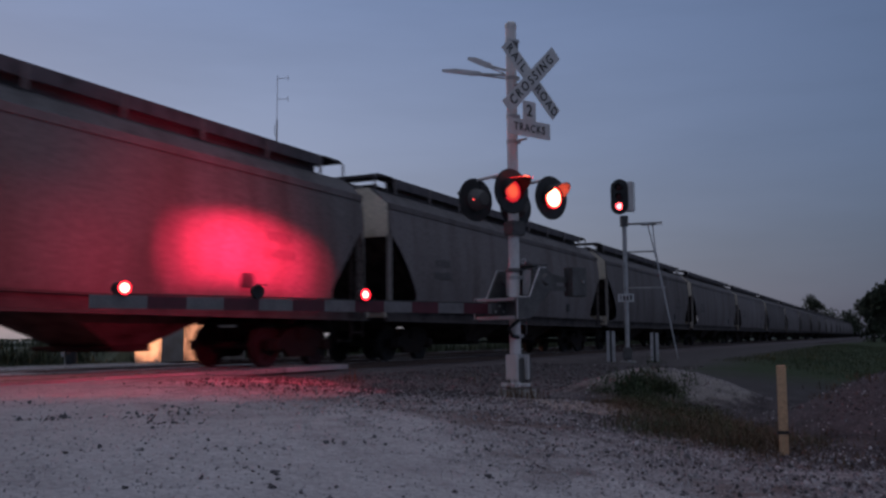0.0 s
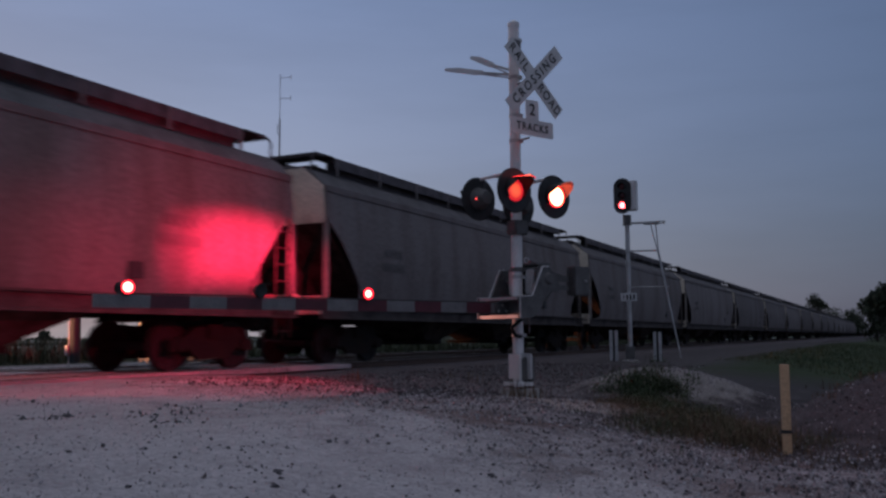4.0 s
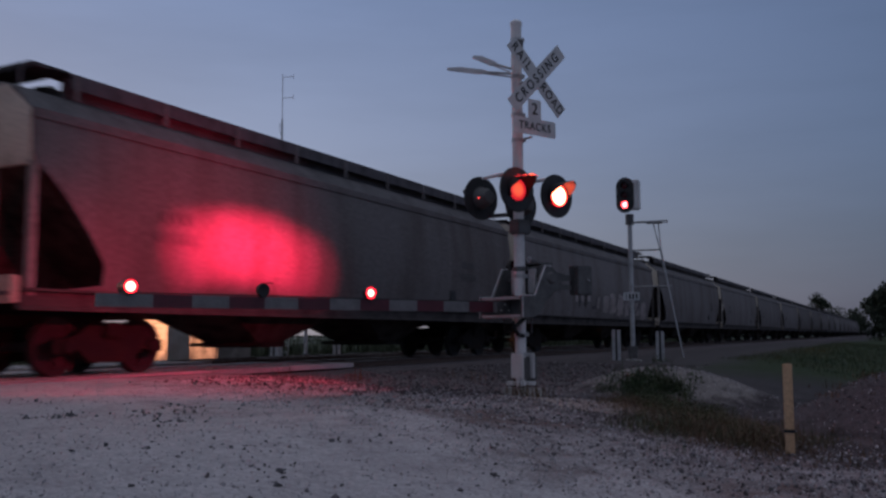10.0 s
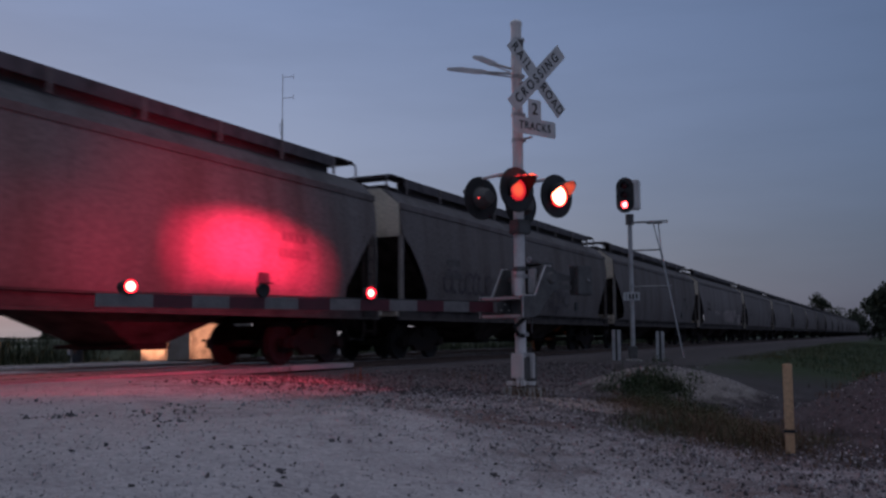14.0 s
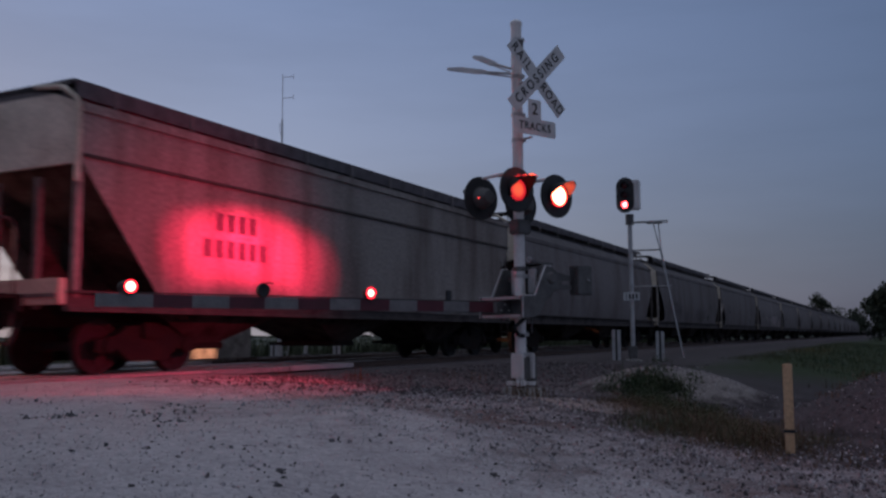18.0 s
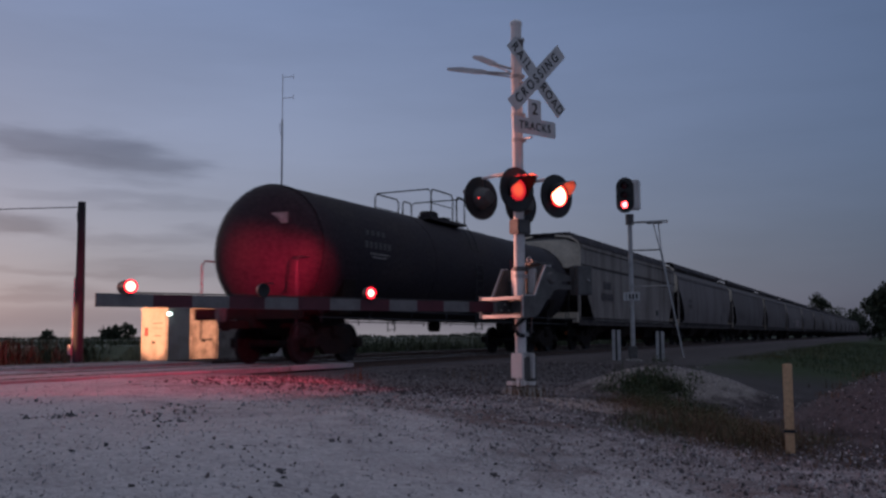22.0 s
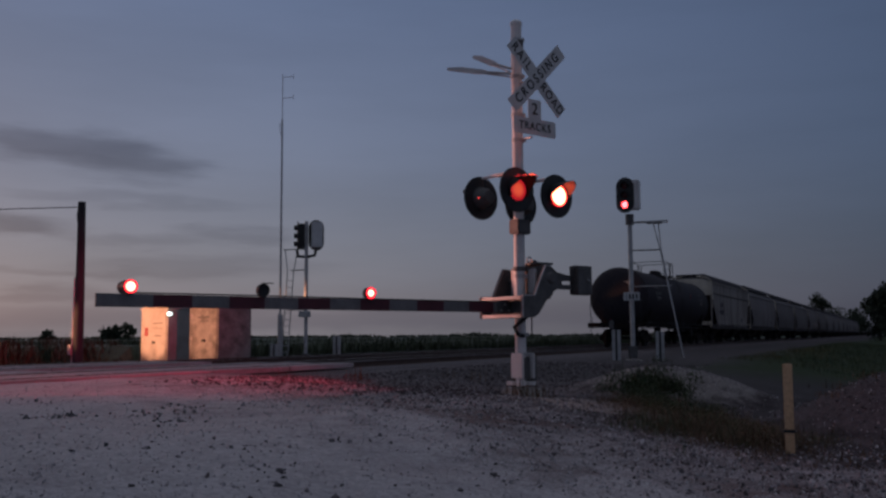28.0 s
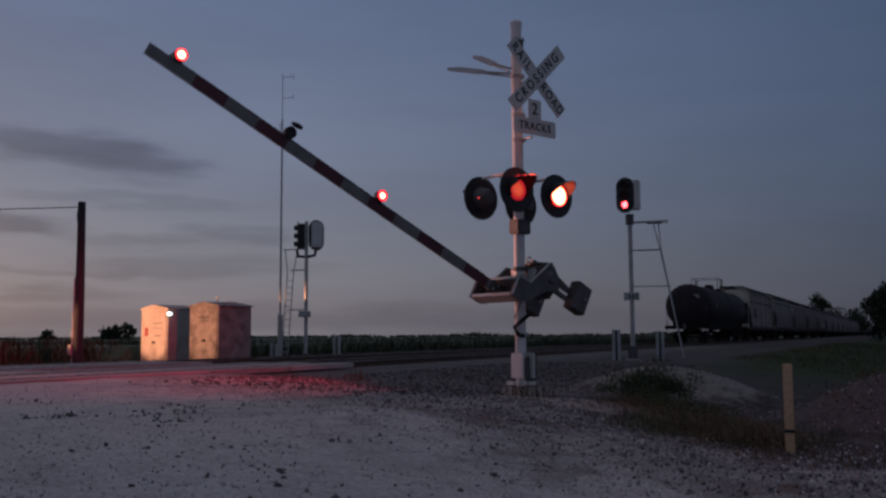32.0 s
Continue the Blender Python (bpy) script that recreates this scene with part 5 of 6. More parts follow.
def signal_right(x, y):
    z = height(x, y)
    s = thing("railway_signal", "tall railway signal mast showing one red lamp", "railway signal", pose(x, y, z, 0, 0, 12), group="railway signals")
    H = 4.78
    part("mast", Geo().tube([(0, 0, 0), (0, 0, H)], 0.075, 16), GALV, s, "galvanised mast", smooth=True)
    part("foundation", Geo().box(0, 0, -0.1, 0.55, 0.55, 0.26, c=0.03), CONCRETE, s)
    part("base_casting", Geo().box(0, 0, 0.28, 0.3, 0.3, 0.4, c=0.03), BOXSTEEL, s)
    part("head_socket", Geo().tube([(0, 0, H - 0.25), (0, 0, H + 0.1)], 0.14, 14), BOXSTEEL, s)
    signal_head(s, pose(-0.12, -0.26, H + 0.72, 0, 0, -14), 2, shift=0.24)
    np_ = part("number_plate", Geo().box(0, -0.10, 2.12, 0.52, 0.02, 0.27, c=0.004), WHITE, s, "white plate with dark bars")
    nb = Geo()
    for i in range(4):
        nb.box(-0.165 + i * 0.11, -0.115, 2.12, 0.06 if i else 0.03, 0.006, 0.17)
    part("plate_bars", nb, INK, np_)
    ld = Geo()
    for y0 in (-0.17, 0.17):
        ld.tube([(0.84 + y0 * 0.5, y0, H - 0.18), (0.98 + y0 * 0.1, y0, H - 1.1), (1.62, y0, 0.1)], 0.02, 6)
    for i in range(12):
        t = i / 12
        ld.tube([(1.60 - 0.62 * t, -0.17, 0.3 + (H - 1.4) * t), (1.60 - 0.62 * t, 0.17, 0.3 + (H - 1.4) * t)], 0.013, 5)
    part("ladder", ld, GALV, s, "leaning steel ladder")
    hoop = Geo().tube([(0, -0.08, H - 0.18), (1.24, -0.25, H - 0.18), (1.24, 0.25, H - 0.18), (0, 0.08, H - 0.18)], 0.022, 6)
    part("platform_frame", hoop, GALV, s, "thin tubular platform frame")
    part("platform_plate", Geo().box(0.80, 0, H - 0.21, 0.5, 0.44, 0.03), GALV, s)
    part("ladder_stay", Geo().tube([(0, 0, H - 1.12), (0.98, 0, H - 1.12)], 0.028, 6), GALV, s)
    part("ladder_stay", Geo().tube([(0, 0, 2.45), (1.3, 0, 2.45)], 0.018, 6), GALV, s)
    return s


def signal_left(x, y):
    z = height(x, y)
    s = thing("railway_signal", "railway signal mast with two heads seen from the side", "railway signal", pose(x, y, z, 0, 0, 0), group="railway signals")
    H = 4.3
    part("mast", Geo().tube([(0, 0, 0), (0, 0, H + 1.35)], 0.072, 14), GALV, s, "galvanised mast", smooth=True)
    part("foundation", Geo().box(0, 0, -0.1, 0.55, 0.55, 0.26, c=0.03), CONCRETE, s)
    part("base_casting", Geo().box(0, 0, 0.3, 0.3, 0.3, 0.4, c=0.03), BOXSTEEL, s)
    part("head_bracket", Geo().tube([(-0.45, 0, H + 0.25), (-0.4, 0, H), (0, 0, H - 0.05), (0.4, 0, H), (0.45, 0, H + 0.25)], 0.06, 8), BOXSTEEL, s)
    a = signal_head(s, pose(-0.42, 0.0, H + 0.78, 0, 0, -50), None, case=BLACK)
    b = signal_head(s, pose(0.46, 0.0, H + 0.78, 0, 0, 225), None, case=WHITE)
    ld = Geo()
    for y0 in (-0.2, 0.2):
        ld.tube([(-0.72 + y0 * 0.8, y0, H + 0.3), (-0.75, y0, H - 0.6), (-1.02, y0, 0.1)], 0.02, 6)
    for i in range(13):
        t = i / 13
        ld.tube([(-1.0 + 0.25 * t, -0.2, 0.3 + (H - 1.0) * t), (-1.0 + 0.25 * t, 0.2, 0.3 + (H - 1.0) * t)], 0.014, 5)
    part("ladder", ld, GALV, s, "steel ladder")
    for zz, xx in ((H + 0.28, -1.1), (H - 0.55, -0.75), (2.2, -0.9)):
        part("ladder_stay", Geo().tube([(0, 0, zz), (xx, 0, zz)], 0.024, 6), GALV, s)
    part("mast_box", Geo().box(0.02, -0.12, 2.02, 0.46, 0.2, 0.24, c=0.02), GALV, s, "small pale cable box")
    return s


signal_right(4.80, 29.6)
signal_left(-7.85, 28.9)
marker_post(4.35, 29.0, 1.05, 12)
marker_post(5.55, 30.0, 1.02, 12)
marker_post(-8.9, 28.2, 1.0, 10)
marker_post(-6.75, 29.3, 1.0, 10)


def antenna_mast(x, y):
    z = height(x, y)
    a = thing("antenna_mast", "thin tall radio antenna mast beside the cabinets", "antenna", pose(x, y, z))
    part("lower_tube", Geo().tube([(0, 0, 0), (0, 0, 2.1)], 0.10, 12), GALV, a)
    part("mast_tube", Geo().tube([(0, 0, 2.0), (0, 0, 9.9)], 0.045, 8, r2=0.035), GALV, a)
    part("whip", Geo().tube([(0, 0, 9.9), (0, 0, 11.75)], 0.014, 6), GALV, a)
    dp = Geo()
    for zz in (10.75, 11.6):
        dp.tube([(0, 0, zz), (0.45, 0.1, zz)], 0.012, 5).tube([(0.45, 0.1, zz - 0.1), (0.45, 0.1, zz + 0.1)], 0.012, 5)
    part("dipole", dp, GALV, a, "short side arms")
    part("feed_loop", Geo().tube([(0, 0, 9.2), (-0.12, 0, 9.4), (-0.1, 0, 9.7), (0, 0, 9.75)], 0.012, 5), RUBBER, a)


antenna_mast(-8.90, 28.66)


def utility_pole(x, y):
    z = height(x, y)
    p = thing("utility_pole", "dark wooden service pole with grey conduit", "utility pole", pose(x, y, z))
    part("pole_shaft", Geo().tube([(0, 0, -0.2), (0, 0, 2.5), (-0.04, 0, 5.68)], 0.17, 14, r2=0.12), POLE_WOOD, p, smooth=True)
    part("conduit", Geo().tube([(-0.2, -0.08, 0), (-0.19, -0.08, 1.0), (-0.18, -0.06, 3.2)], 0.028, 6), GALV, p, "thin grey conduit")
    part("meter_box", Geo().box(-0.22, -0.1, 0.85, 0.16, 0.16, 0.34, c=0.02), GALV, p)
    part("insulator", Geo().lathe([(0, 0.1), (0.04, 0.08), (0.05, 0), (0.03, -0.05), (0, -0.05)], 10, m=pose(-0.17, 0, 5.5)), GALV, p)
    part("drip_loop", Geo().tube([(-0.17, 0, 5.55), (-0.24, 0, 5.3), (-0.22, 0, 5.05), (-0.17, 0, 5.2)], 0.018, 6), RUBBER, p, "hanging loop of cable")
    w = Geo().tube([(x - 0.17 - 26 * q / 12, y - 13 * q / 12, z + 5.52 + 0.25 * ((q / 6 - 1) ** 2 - 1) + 0.3 * q / 12) for q in range(13)], 0.016, 5)
    solo("overhead_wire", w, RUBBER, "thin black overhead wire from the pole", "cable")


utility_pole(-11.06, 20.84)


def cabinet(name, m, w, d, h, material, label):
    c = thing(name, label, "signal cabinet", m, group="signal cabinets")
    part("cabinet_body", Geo().box(0, 0, h / 2, w, d, h, c=0.012), material, c)
    rf = Geo().prism([(-w / 2 - 0.05, h), (w / 2 + 0.05, h), (w / 2 + 0.05, h + 0.03), (0, h + 0.17), (-w / 2 - 0.05, h + 0.03)], -d / 2 - 0.05, d / 2 + 0.05, 'Y')
    part("roof", rf, material, c, "shallow gabled sheet roof")
    part("plinth", Geo().box(0, 0, -0.05, w + 0.12, d + 0.12, 0.22), CONCRETE, c)
    dr = part("door", Geo().box(0.03, -d / 2 - 0.012, h / 2, w * 0.86, 0.02, h * 0.92, c=0.006), material, c, "flat metal door")
    part("door_handle", Geo().box(w * 0.02, -d / 2 - 0.045, h * 0.47, 0.16, 0.05, 0.09, c=0.01), BLACK, dr, "dark latch handle")
    hg = Geo()
    for z in (0.3, h / 2, h - 0.3):
        hg.tube([(-w * 0.42, -d / 2 - 0.03, z - 0.08), (-w * 0.42, -d / 2 - 0.03, z + 0.08)], 0.016, 6)
    part("hinge", hg, GALV, dr)
    return c


CAB_TURN = -11
c1 = cabinet("signal_cabinet", pose(-10.95, 24.85, height(-10.95, 24.85), 0, 0, CAB_TURN), 1.6, 1.35, 2.22, CABINET, "pale aluminium signal cabinet lit warm orange")
part("notice", Geo().box(-0.42, -0.71, 1.42, 0.18, 0.01, 0.3), RED_SHEET, c1, "small dark red notice")
part("notice_bars", Geo().box(0.25, -0.705, 1.72, 0.55, 0.008, 0.03).box(0.25, -0.705, 1.55, 0.5, 0.008, 0.02).box(0.25, -0.705, 1.28, 0.45, 0.008, 0.03), MARK, c1, "rows of unreadable print")
part("wall_lamp", Geo().box(0.86, -0.66, 2.05, 0.16, 0.10, 0.09, c=0.015), WHITE_LED, c1, "small white lit lamp")
c2 = cabinet("signal_cabinet", pose(-7.62, 23.68, height(-7.62, 23.68), 0, 0, CAB_TURN), 1.5, 1.37, 2.10, CABINET_B, "stained grey aluminium signal cabinet")
part("notice_bars", Geo().box(0.0, -0.71, 1.75, 0.6, 0.008, 0.05).box(0.05, -0.71, 1.62, 0.4, 0.008, 0.03), MARK, c2, "rows of unreadable print")
part("roof_vent", Geo().box(0.1, 0.2, 2.17, 0.5, 0.4, 0.2, c=0.02), GALV, c2, "low roof vent")
part("roof_spike", Geo().tube([(0.2, -0.3, 2.1), (0.2, -0.3, 2.42)], 0.02, 6).box(0.2, -0.3, 2.38, 0.14, 0.03, 0.03), GALV, c2)

# yellow wooden stake at the road's edge
stake_x, stake_y = 11.70, 8.77
stake = thing("wooden_stake", "weathered yellow square wooden stake at the road edge", "post", pose(stake_x, stake_y, height(stake_x, stake_y) - 0.10, 0.6, 0.2, 6))
part("stake_shaft", Geo().box(0, 0, 0.44, 0.082, 0.082, 0.92, c=0.006), POST_WOOD, stake)
part("stake_band", Geo().box(0, 0, 0.30, 0.092, 0.092, 0.03), BLACK, stake, "dark band round the post")


# ---- plants, stones, fields, trees ----
def far(px_, Z):
    """Plan place at depth Z on the sight line that leaves the eye at that sideways slope."""
    a = radians(26.6)
    return (12.6 + px_ * Z * math.cos(a) - Z * math.sin(a), px_ * Z * math.sin(a) + Z * math.cos(a))


def blades(g, x, y, z, n, h, spread, rnd, w=0.012, bend=0.6):
    """A tuft of narrow bent leaves."""
    for _ in range(n):
        a, lean = rnd.uniform(0, 6.28), rnd.uniform(0.1, bend)
        bx, by = x + rnd.gauss(0, spread), y + rnd.gauss(0, spread)
        hh = h * rnd.uniform(0.4, 1.25)
        dx, dy = math.cos(a), math.sin(a)
        sx, sy = -dy * w, dx * w
        p1 = (bx + dx * lean * hh * 0.35, by + dy * lean * hh * 0.35, z + hh * 0.6)
        p2 = (bx + dx * lean * hh, by + dy * lean * hh, z + hh * (1.05 - 0.35 * lean))
        g.add([(bx - sx, by - sy, z), (bx + sx, by + sy, z), (p1[0] + sx * 0.8, p1[1] + sy * 0.8, p1[2]), (p1[0] - sx * 0.8, p1[1] - sy * 0.8, p1[2]), p2], [(0, 1, 2, 3), (3, 2, 4)])


def forb(g, x, y, z, n, h, r, rnd, leaf=0.02):
    """A low leafy weed: small leaves at every turn."""
    for _ in range(n):
        a, d = rnd.uniform(0, 6.28), r * rnd.random() ** 0.6
        p = (x + math.cos(a) * d, y + math.sin(a) * d, z + h * rnd.random() ** 0.8 * (1 - 0.5 * d / r))
        s = leaf * rnd.uniform(0.5, 1.3)
        m = Matrix.Translation(p) @ Euler((rnd.uniform(-1, 1), rnd.uniform(-1, 1), rnd.uniform(0, 6))).to_matrix().to_4x4()
        g.add([(-s, 0, 0), (0, -s * 0.4, 0.2 * s), (s, 0, 0), (0, s * 0.4, 0.2 * s)], [(0, 1, 2, 3)], m)


def fast_mesh(name, g, material, label, category, kind="stuff"):
    me = bpy.data.meshes.new(name)
    me.from_pydata(g.v, [], g.f)
    me.materials.append(material)
    return tagged(new(name, me), label, category, "", kind)


def make_plants():
    rnd = random.Random(3)
    a, b = Geo(), Geo()
    for _ in range(300):                       # dry tufts between the heap and the stake
        t = rnd.random()
        x, y = 9.3 + 2.2 * t + rnd.gauss(0, 0.25), 12.2 - 3.1 * t + rnd.gauss(0, 0.5)
        if x < 8.9:
            continue
        blades(b, x, y, height(x, y), 22, rnd.uniform(0.04, 0.12), 0.16, rnd, 0.0024, 1.4)
        forb(b, x, y, height(x, y), 16, 0.09, 0.18, rnd, 0.012)
    for _ in range(260):                        # finer grass beside the stake
        x, y = rnd.gauss(10.9, 0.42), rnd.gauss(9.6, 0.5)
        blades(a if rnd.random() < 0.45 else b, x, y, height(x, y), 24, rnd.uniform(0.05, 0.22), 0.13, rnd, 0.0022, 1.3)
    for _ in range(90):                         # leafy weeds
        t = rnd.random()
        x, y = 9.2 + 1.9 * t + rnd.gauss(0, 0.2), 13.0 - 3.2 * t + rnd.gauss(0, 0.35)
        forb(a, x, y, height(x, y), 80, rnd.uniform(0.08, 0.24), rnd.uniform(0.1, 0.24), rnd, 0.016)
    for _ in range(46):                         # darker clump before the heap
        x, y = rnd.gauss(9.35, 0.33), rnd.gauss(13.25, 0.22)
        forb(a, x, y, height(x, y), 60, rnd.uniform(0.14, 0.34), rnd.uniform(0.1, 0.2), rnd, 0.026)
        blades(a, x, y, height(x, y), 12, rnd.uniform(0.15, 0.38), 0.1, rnd, 0.004, 0.8)
    for _ in range(160):                        # sparse growth on the dark heap and before it
        x, y = rnd.uniform(11.4, 14.5), rnd.uniform(7.8, 13)
        (blades if rnd.random() < 0.5 else forb)(b, x, y, height(x, y), 10, rnd.uniform(0.04, 0.12), 0.1, rnd, 0.006)
    for _ in range(7000):                       # verge
        x, y = 7.5 + 26 * rnd.random() ** 1.3, 22 + 70 * rnd.random() ** 1.5
        if x < 7.5 + max(0, 34 - y) * 0.45 + rnd.gauss(0, 0.6):
            continue
        blades(a, x, y, height(x, y) - 0.02, 12, rnd.uniform(0.06, 0.20), 0.35, rnd, 0.008)
    for x, y, n in ((3.9, 13.9, 26), (4.6, 16.3, 12), (5.5, 15.5, 10), (8.2, 11.0, 40), (8.35, 11.2, 30), (3.4, 12.3, 10)):
        blades(b, x, y, height(x, y), n, 0.22, 0.09, rnd, 0.006)
    fast_mesh("weeds", a, GRASS, "rough green weeds and verge grass", "grass")
    fast_mesh("dry_grass", b, GRASS_DRY, "dry reddish grass tufts by the gravel", "grass")


make_plants()


def pebble(g, x, y, z, s, rnd):
    m = Matrix.Translation((x, y, z)) @ Euler((rnd.uniform(0, 6), rnd.uniform(0, 6), rnd.uniform(0, 6))).to_matrix().to_4x4() @ Matrix.Diagonal((s * rnd.uniform(0.7, 1.3), s * rnd.uniform(0.6, 1.1), s * rnd.uniform(0.4, 0.8), 1))
    v = [(1, 0, 0.2), (0.2, 1, 0), (-1, 0.2, 0.1), (-0.1, -1, 0), (0.3, 0.2, 0.9), (-0.2, -0.1, -0.9)]
    g.add(v, [(0, 1, 4), (1, 2, 4), (2, 3, 4), (3, 0, 4), (1, 0, 5), (2, 1, 5), (3, 2, 5), (0, 3, 5)], m)


def make_stones():
    rnd = random.Random(9)
    pale, dark, clod, midg = Geo(), Geo(), Geo(), Geo()
    for _ in range(24000):
        far_ = rnd.random() ** 1.7
        sl = rnd.uniform(-0.52, 0.52)
        Z = 4.2 + far_ * 9.5
        x, y = far(sl, Z)
        o = road_off(x, y)
        if o < 4.0 and rnd.random() < 0.45:
            continue
        s = rnd.choice((0.004, 0.005, 0.006, 0.009, 0.014)) * rnd.uniform(0.8, 1.3) * (0.8 if o < 4 else 1.15)
        pebble(pale if rnd.random() < (0.985 if o < 5 else 0.6 if o < 7.2 else 0.2) else dark, x, y, height(x, y) + s * 0.2, s, rnd)
    for _ in range(4200):                       # coarse stones along the road's edge
        x, y = far(rnd.uniform(-0.2, 0.52), rnd.uniform(5.0, 12.5))
        if not 5.2 + rnd.gauss(0, 0.7) < road_off(x, y) < 8.5:
            continue
        s = rnd.choice((0.010, 0.013, 0.018, 0.024)) * rnd.uniform(0.8, 1.2)
        pebble(pale if rnd.random() < 0.55 else midg, x, y, height(x, y) + s * 0.2, s, rnd)
    for _ in range(20000):                      # broken grey stone that thickens away from the road
        x, y = far(rnd.uniform(-0.34, 0.54), 4.6 + 9.5 * rnd.random() ** 1.3)
        o = road_off(x, y) + rnd.gauss(0, 0.35) + 0.9 * noise.noise((x * 0.8, y * 0.8, 5))
        if rnd.random() > 0.012 + 0.7 * smoothstep(4.9, 7.0, o) * (1 - 0.6 * smoothstep(7.0, 8.2, o)) or x < 3.2:
            continue
        s = rnd.choice((0.008, 0.011, 0.015, 0.022)) * rnd.uniform(0.7, 1.3)
        q = rnd.random()
        pebble(midg if q < 0.6 else dark if q < 0.82 else pale, x, y, height(x, y) + s * 0.25, s, rnd)
    for _ in range(4200):
        x, y = rnd.uniform(2.6, 8.0), rnd.uniform(9.5, 26)
        if road_off(x, y) < 5.2 + rnd.gauss(0, 0.5):
            continue
        s = rnd.uniform(0.016, 0.034)
        pebble(dark if rnd.random() < 0.86 else midg, x, y, height(x, y) + s * 0.3, s, rnd)
    for _ in range(1500):
        a, d = rnd.uniform(0, 6.28), rnd.random() ** 0.6
        x, y = 9.45 + math.cos(a) * d * 1.6, 14.3 + math.sin(a) * d * 1.1
        pebble(pale if rnd.random() < 0.12 else midg, x, y, height(x, y), rnd.uniform(0.008, 0.018), rnd)
    for _ in range(1500):
        x, y = rnd.gauss(13.1, 0.9), rnd.gauss(12.1, 1.0)
        pebble(dark if rnd.random() < 0.8 else midg, x, y, height(x, y), rnd.uniform(0.010, 0.024), rnd)
    for cx, cy, sx, sy, n in ((6.05, 5.6, 0.22, 0.16, 60), (4.8, 6.4, 0.25, 0.2, 22), (6.72, 6.2, 0.25, 0.25, 60), (7.2, 5.7, 0.12, 0.16, 34), (6.2, 6.9, 0.3, 0.1, 24), (8.75, 4.75, 0.1, 0.14, 12), (9.3, 4.35, 0.14, 0.14, 26), (8.1, 4.1, 0.12, 0.2, 6), (8.92, 5.55, 0.05, 0.05, 4), (10.25, 5.4, 0.1, 0.12, 12), (10.1, 6.6, 0.6, 0.5, 26), (8.9, 8.6, 0.9, 0.3, 24), (7.5, 5.5, 2.2, 1.6, 26)):
        for _ in range(n):
            x, y = rnd.gauss(cx, sx), rnd.gauss(cy, sy)
            s = rnd.choice((0.007, 0.010, 0.014, 0.024)) * rnd.uniform(0.7, 1.3)
            pebble(clod, x, y, height(x, y) + s * 0.1, s, rnd)
    fast_mesh("loose_gravel", pale, STONE, "loose pale gravel on the road", "gravel")
    fast_mesh("broken_stone", midg, STONE_MID, "grey broken stone along the road edge", "gravel")
    fast_mesh("loose_ballast", dark, STONE_DARK, "loose dark ballast stones", "gravel")
    fast_mesh("dirt_clods", clod, CLOD, "dark clods scattered on the gravel", "dirt")


make_stones()


def make_crop():
    rnd = random.Random(12)
    g = Geo()
    for _ in range(9000):
        d = rnd.random() ** 1.8
        x = -11.8 - d * 26
        y = rnd.uniform(12, 150)
        if y < 13 + 0.4 * (-x - 12) or (y < 25.5 and x > -14.6):
            continue
        h = 0.98 + 0.10 * noise.noise((x * 0.4, y * 0.4, 1)) + rnd.uniform(-0.12, 0.10)
        z = -0.5
        blades(g, x, y, z, 5, h, 0.20, rnd, 0.04)
    for _ in range(2600):                       # thick growth along the near edge of the field
        x = rnd.uniform(-24, -14.2)
        y = rnd.uniform(12, 34)
        blades(g, x, y, -0.5, 6, rnd.uniform(0.8, 1.1), 0.25, rnd, 0.04)
    for _ in range(900):
        x, y = rnd.uniform(-14.6, -11.7), rnd.uniform(14, 26)
        blades(g, x, y, height(x, y), 6, rnd.uniform(0.3, 0.55), 0.15, rnd, 0.025)
    fast_mesh("crop_rows", g, CROP, "dense dark green crop plants at the field edge", "crop")
    t = Geo()
    xs = axis_steps([(-1500, -200, 130), (-200, -50, 8), (-50, -12.6, 0.8)])
    ys = axis_steps([(-300, 0, 60), (0, 160, 1.1), (160, 500, 20), (500, 4000, 350)])
    v = [(x, y, (0.30 if x > -1400 else -0.5) + 0.10 * noise.noise((x * 0.7, y * 0.7, 0)) - (0.75 if x > -12.7 or (y < 25 and x > -15) else 0)) for x in xs for y in ys]
    n = len(ys)
    t.add(v, [(i * n + j, (i + 1) * n + j, (i + 1) * n + j + 1, i * n + j + 1) for i in range(len(xs) - 1) for j in range(n - 1)])
    fast_mesh("crop_field", t, CROP, "wide dark green crop field to the horizon", "field")


make_crop()


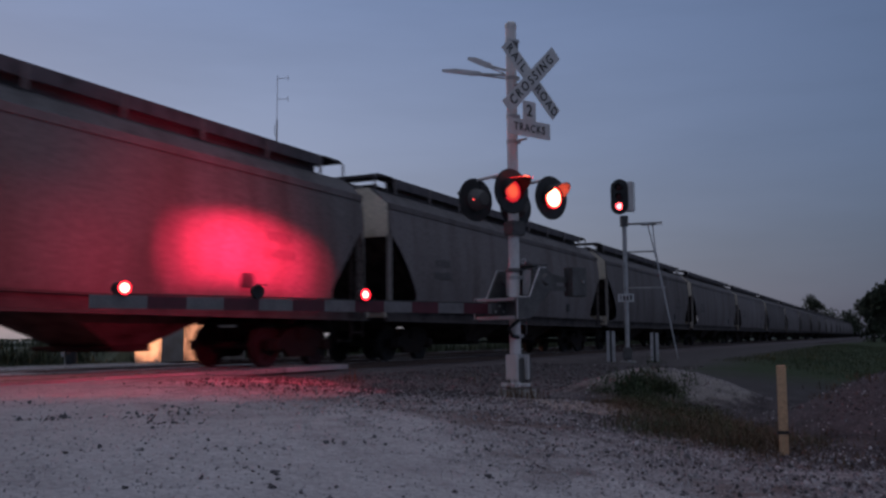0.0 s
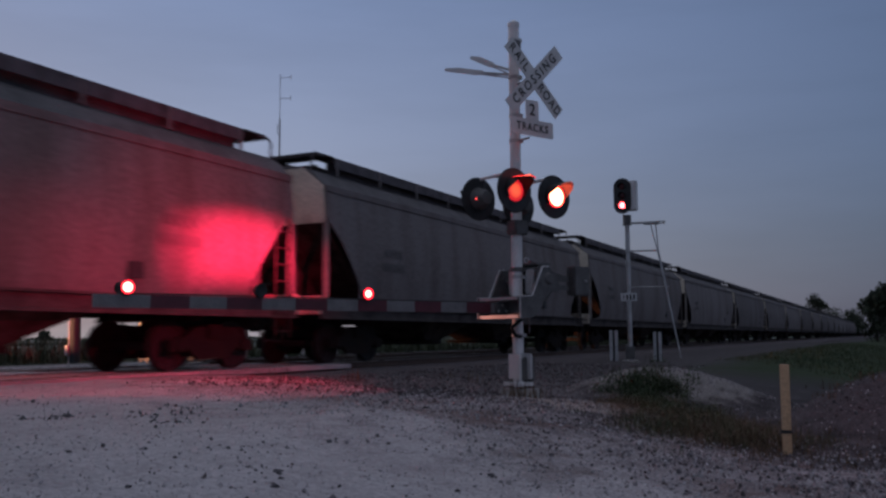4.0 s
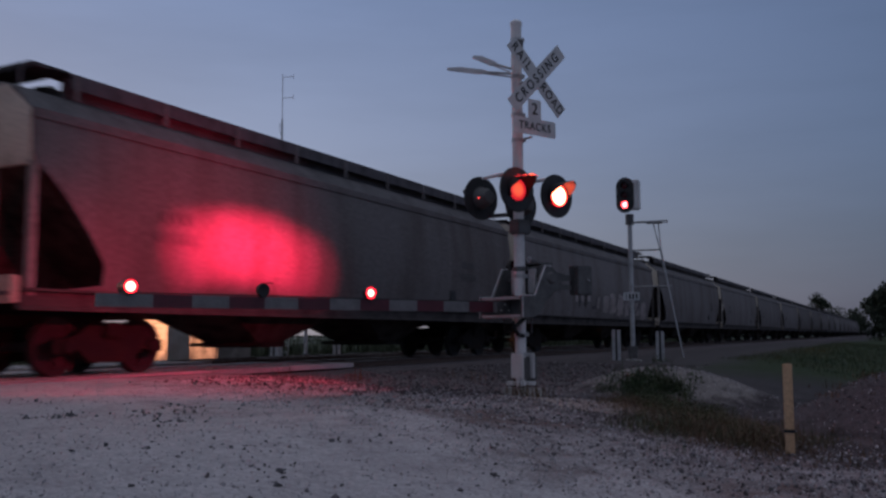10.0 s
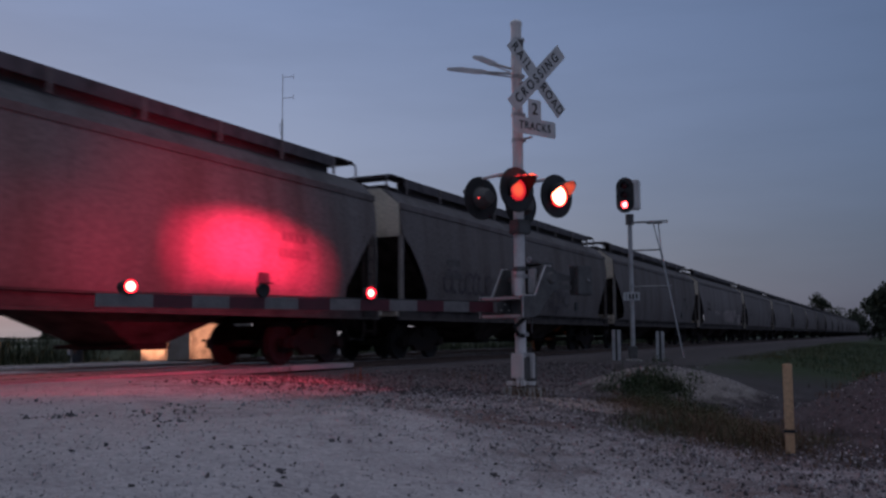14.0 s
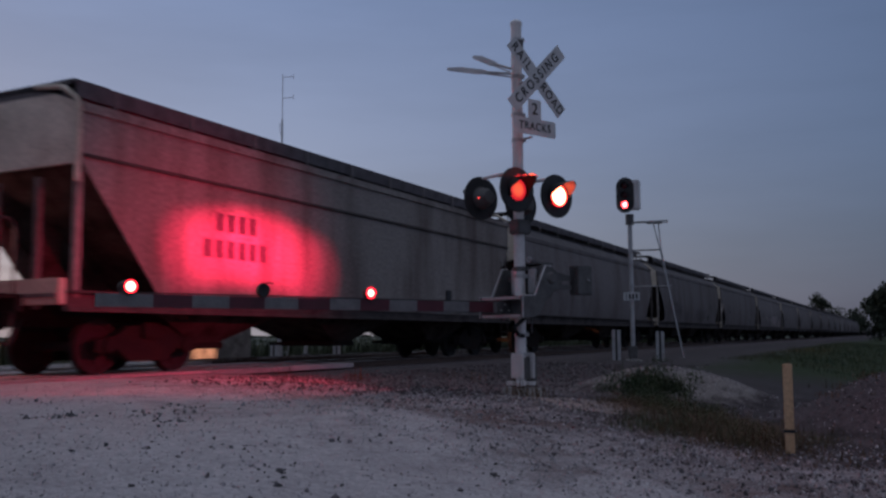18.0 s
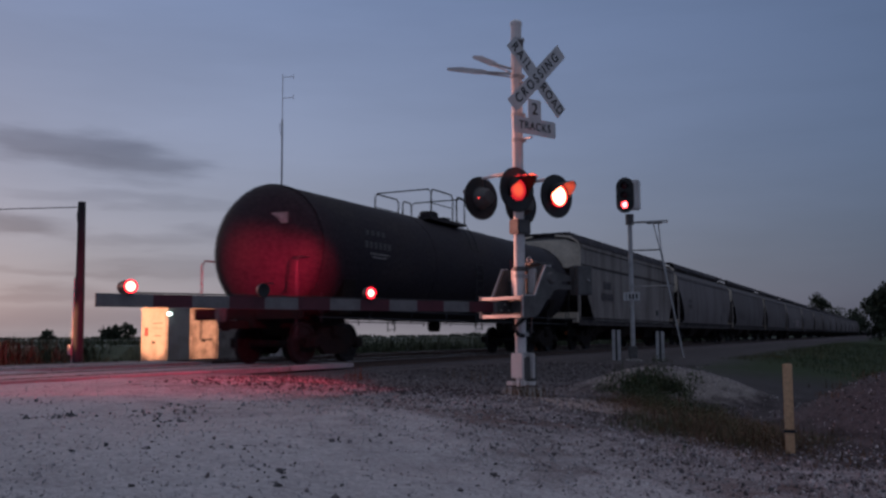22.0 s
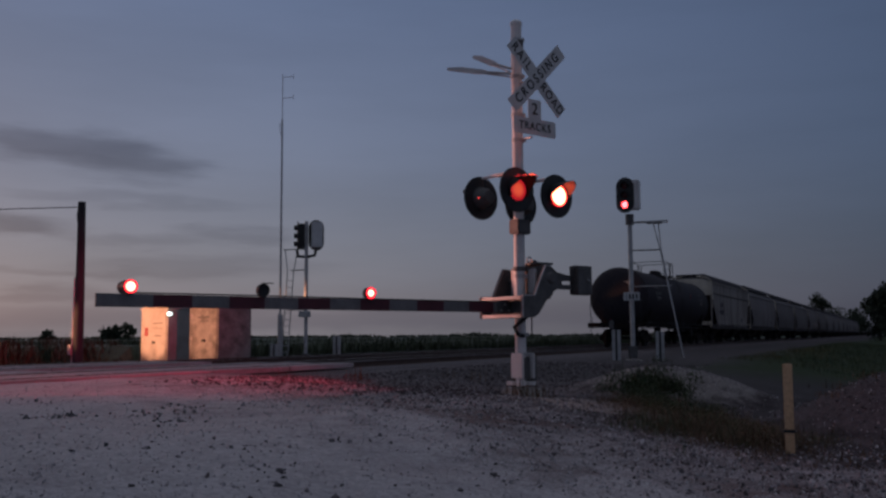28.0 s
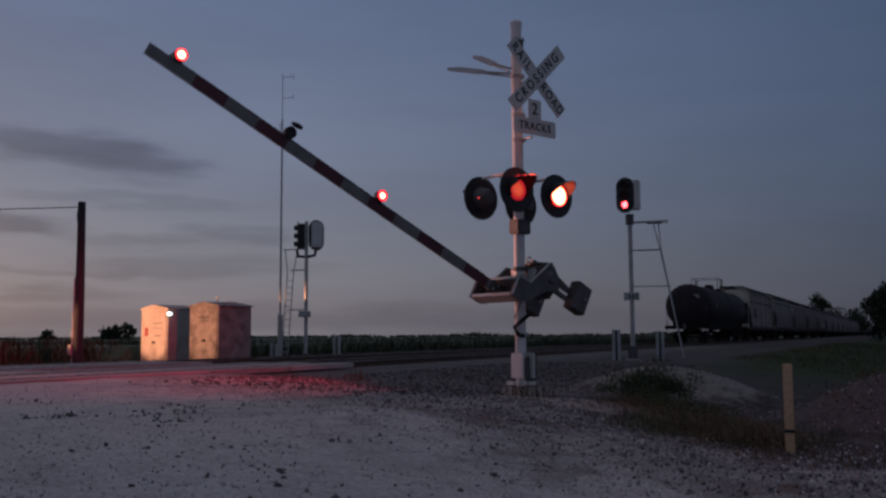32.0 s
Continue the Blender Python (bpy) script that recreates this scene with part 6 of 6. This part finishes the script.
def tree(x, y, h, w, seed, name="tree", label="dark leafy tree far along the tracks", leaf=0.5, n=2600):
    rnd = random.Random(seed)
    z = -0.6
    t = thing(name, label, "tree", pose(x, y, z), group="distant trees")
    wood = Geo()
    wood.tube([(0, 0, 0), (rnd.uniform(-.2, .2), rnd.uniform(-.2, .2), h * 0.35), (rnd.uniform(-.5, .5), 0, h * 0.7)], h * 0.035, 8, r2=h * 0.012)
    lumps = []
    for i in range(9):
        a, q = rnd.uniform(0, 6.28), rnd.uniform(0.2, 0.95)
        c = Vector((math.cos(a) * w * 0.5 * q, math.sin(a) * w * 0.5 * q, h * rnd.uniform(0.32, 0.9)))
        lumps.append((c, w * rnd.uniform(0.16, 0.30)))
        wood.tube([(0, 0, h * rnd.uniform(0.15, 0.4)), c * 0.6 + Vector((0, 0, h * 0.15)), c], h * 0.012, 5, r2=h * 0.004)
    lumps.append((Vector((0, 0, h * 0.82)), w * 0.28))
    lumps.append((Vector((0, 0, h * 0.25)), w * 0.30))
    part("trunk", wood, BARK, t)
    g = Geo()
    for _ in range(n):
        c, r = rnd.choice(lumps)
        d = Vector((rnd.gauss(0, 1), rnd.gauss(0, 1), rnd.gauss(0, 0.8))).normalized() * r * rnd.random() ** 0.4
        p = c + d
        s = leaf * rnd.uniform(0.5, 1.2)
        m = Matrix.Translation(p) @ Euler((rnd.uniform(0, 6), rnd.uniform(0, 6), rnd.uniform(0, 6))).to_matrix().to_4x4()
        g.add([(-s, 0, 0), (0, -s * 0.5, 0), (s, 0, 0), (0, s * 0.5, 0)], [(0, 1, 2, 3)], m)
    me = bpy.data.meshes.new("crown")
    me.from_pydata(g.v, [], g.f)
    me.materials.append(FARLEAF)
    part("crown", me, FARLEAF, t)
    return t


for sx, Z, h, w, seed in ((0.418, 300, 14.5, 8.0, 1), (0.436, 310, 9.0, 13, 2), (0.456, 320, 9.5, 9, 4), (0.484, 150, 7.0, 7.5, 5), (0.502, 140, 9.5, 8.0, 6), (0.53, 150, 10, 9, 7), (0.405, 420, 6, 8, 8)):
    x, y = far(sx, Z)
    tree(x, y, h, w, seed, leaf=0.42)
for sx, Z, h, w, seed in ((-0.440, 330, 4.2, 5, 21), (-0.365, 300, 5.0, 7, 22), (-0.352, 300, 6.2, 6, 23), (-0.374, 300, 3.6, 4, 24)):
    x, y = far(sx, Z)
    tree(x, y, h, w, seed, label="small dark tree on the far field edge", n=900)


def tree_line():
    rnd = random.Random(31)
    g = Geo()
    for i in range(420):
        sx = rnd.uniform(-0.55, 0.42)
        Z = rnd.uniform(900, 1200)
        x, y = far(sx, Z)
        big = 0.5 + 0.9 * max(0, noise.noise((sx * 14, 0, 0)))
        for _ in range(14):
            s = rnd.uniform(0.8, 2.2)
            p = (x + rnd.gauss(0, 5), y + rnd.gauss(0, 5), rnd.uniform(-0.5, 4.2 * big))
            m = Matrix.Translation(p) @ Euler((rnd.uniform(0, 6), rnd.uniform(0, 6), rnd.uniform(0, 6))).to_matrix().to_4x4()
            g.add([(-s, 0, 0), (0, -s * 0.7, 0), (s, 0, 0), (0, s * 0.7, 0)], [(0, 1, 2, 3)], m)
    fast_mesh("tree_line", g, FARLEAF, "low dark woods along the horizon", "trees")


tree_line()


# ---- what moves ----
GATE_ANGLES = [(0.0, 0), (29.0, 0), (29.4, 0), (29.55, 0.4), (30.0, 5.5), (30.5, 11.0), (31.0, 16.25), (31.5, 21.6), (32.0, 26.75)]


def motions():
    for car, y in ROLLING:
        walk(car, [(t, pose(0, y + run(t), 0)) for t in [q * 1.0 for q in range(33)]])
    near = [hoppers[k] for k in range(7)] + [tall, tank]
    for car in near:
        for w in car.children:
            if w.name.startswith("wheelset"):
                at = w.location.copy()
                walk(w, [(q / 15, pose(at.x, at.y, at.z) @ Matrix.Rotation(-run(q / 15) / R_WHEEL, 4, 'X')) for q in range(481)])
    walk(GATE, [(t, ARM_M @ pose(0, 0, 0, 0, a, 0)) for t, a in GATE_ANGLES])
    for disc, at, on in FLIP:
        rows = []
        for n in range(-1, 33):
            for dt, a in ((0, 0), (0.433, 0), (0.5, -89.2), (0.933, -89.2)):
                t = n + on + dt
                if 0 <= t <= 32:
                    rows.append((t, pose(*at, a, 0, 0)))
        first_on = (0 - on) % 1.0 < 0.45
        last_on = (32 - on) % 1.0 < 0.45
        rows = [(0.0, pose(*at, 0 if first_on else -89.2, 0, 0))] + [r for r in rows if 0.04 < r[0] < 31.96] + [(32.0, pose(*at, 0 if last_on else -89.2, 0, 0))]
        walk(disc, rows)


motions()
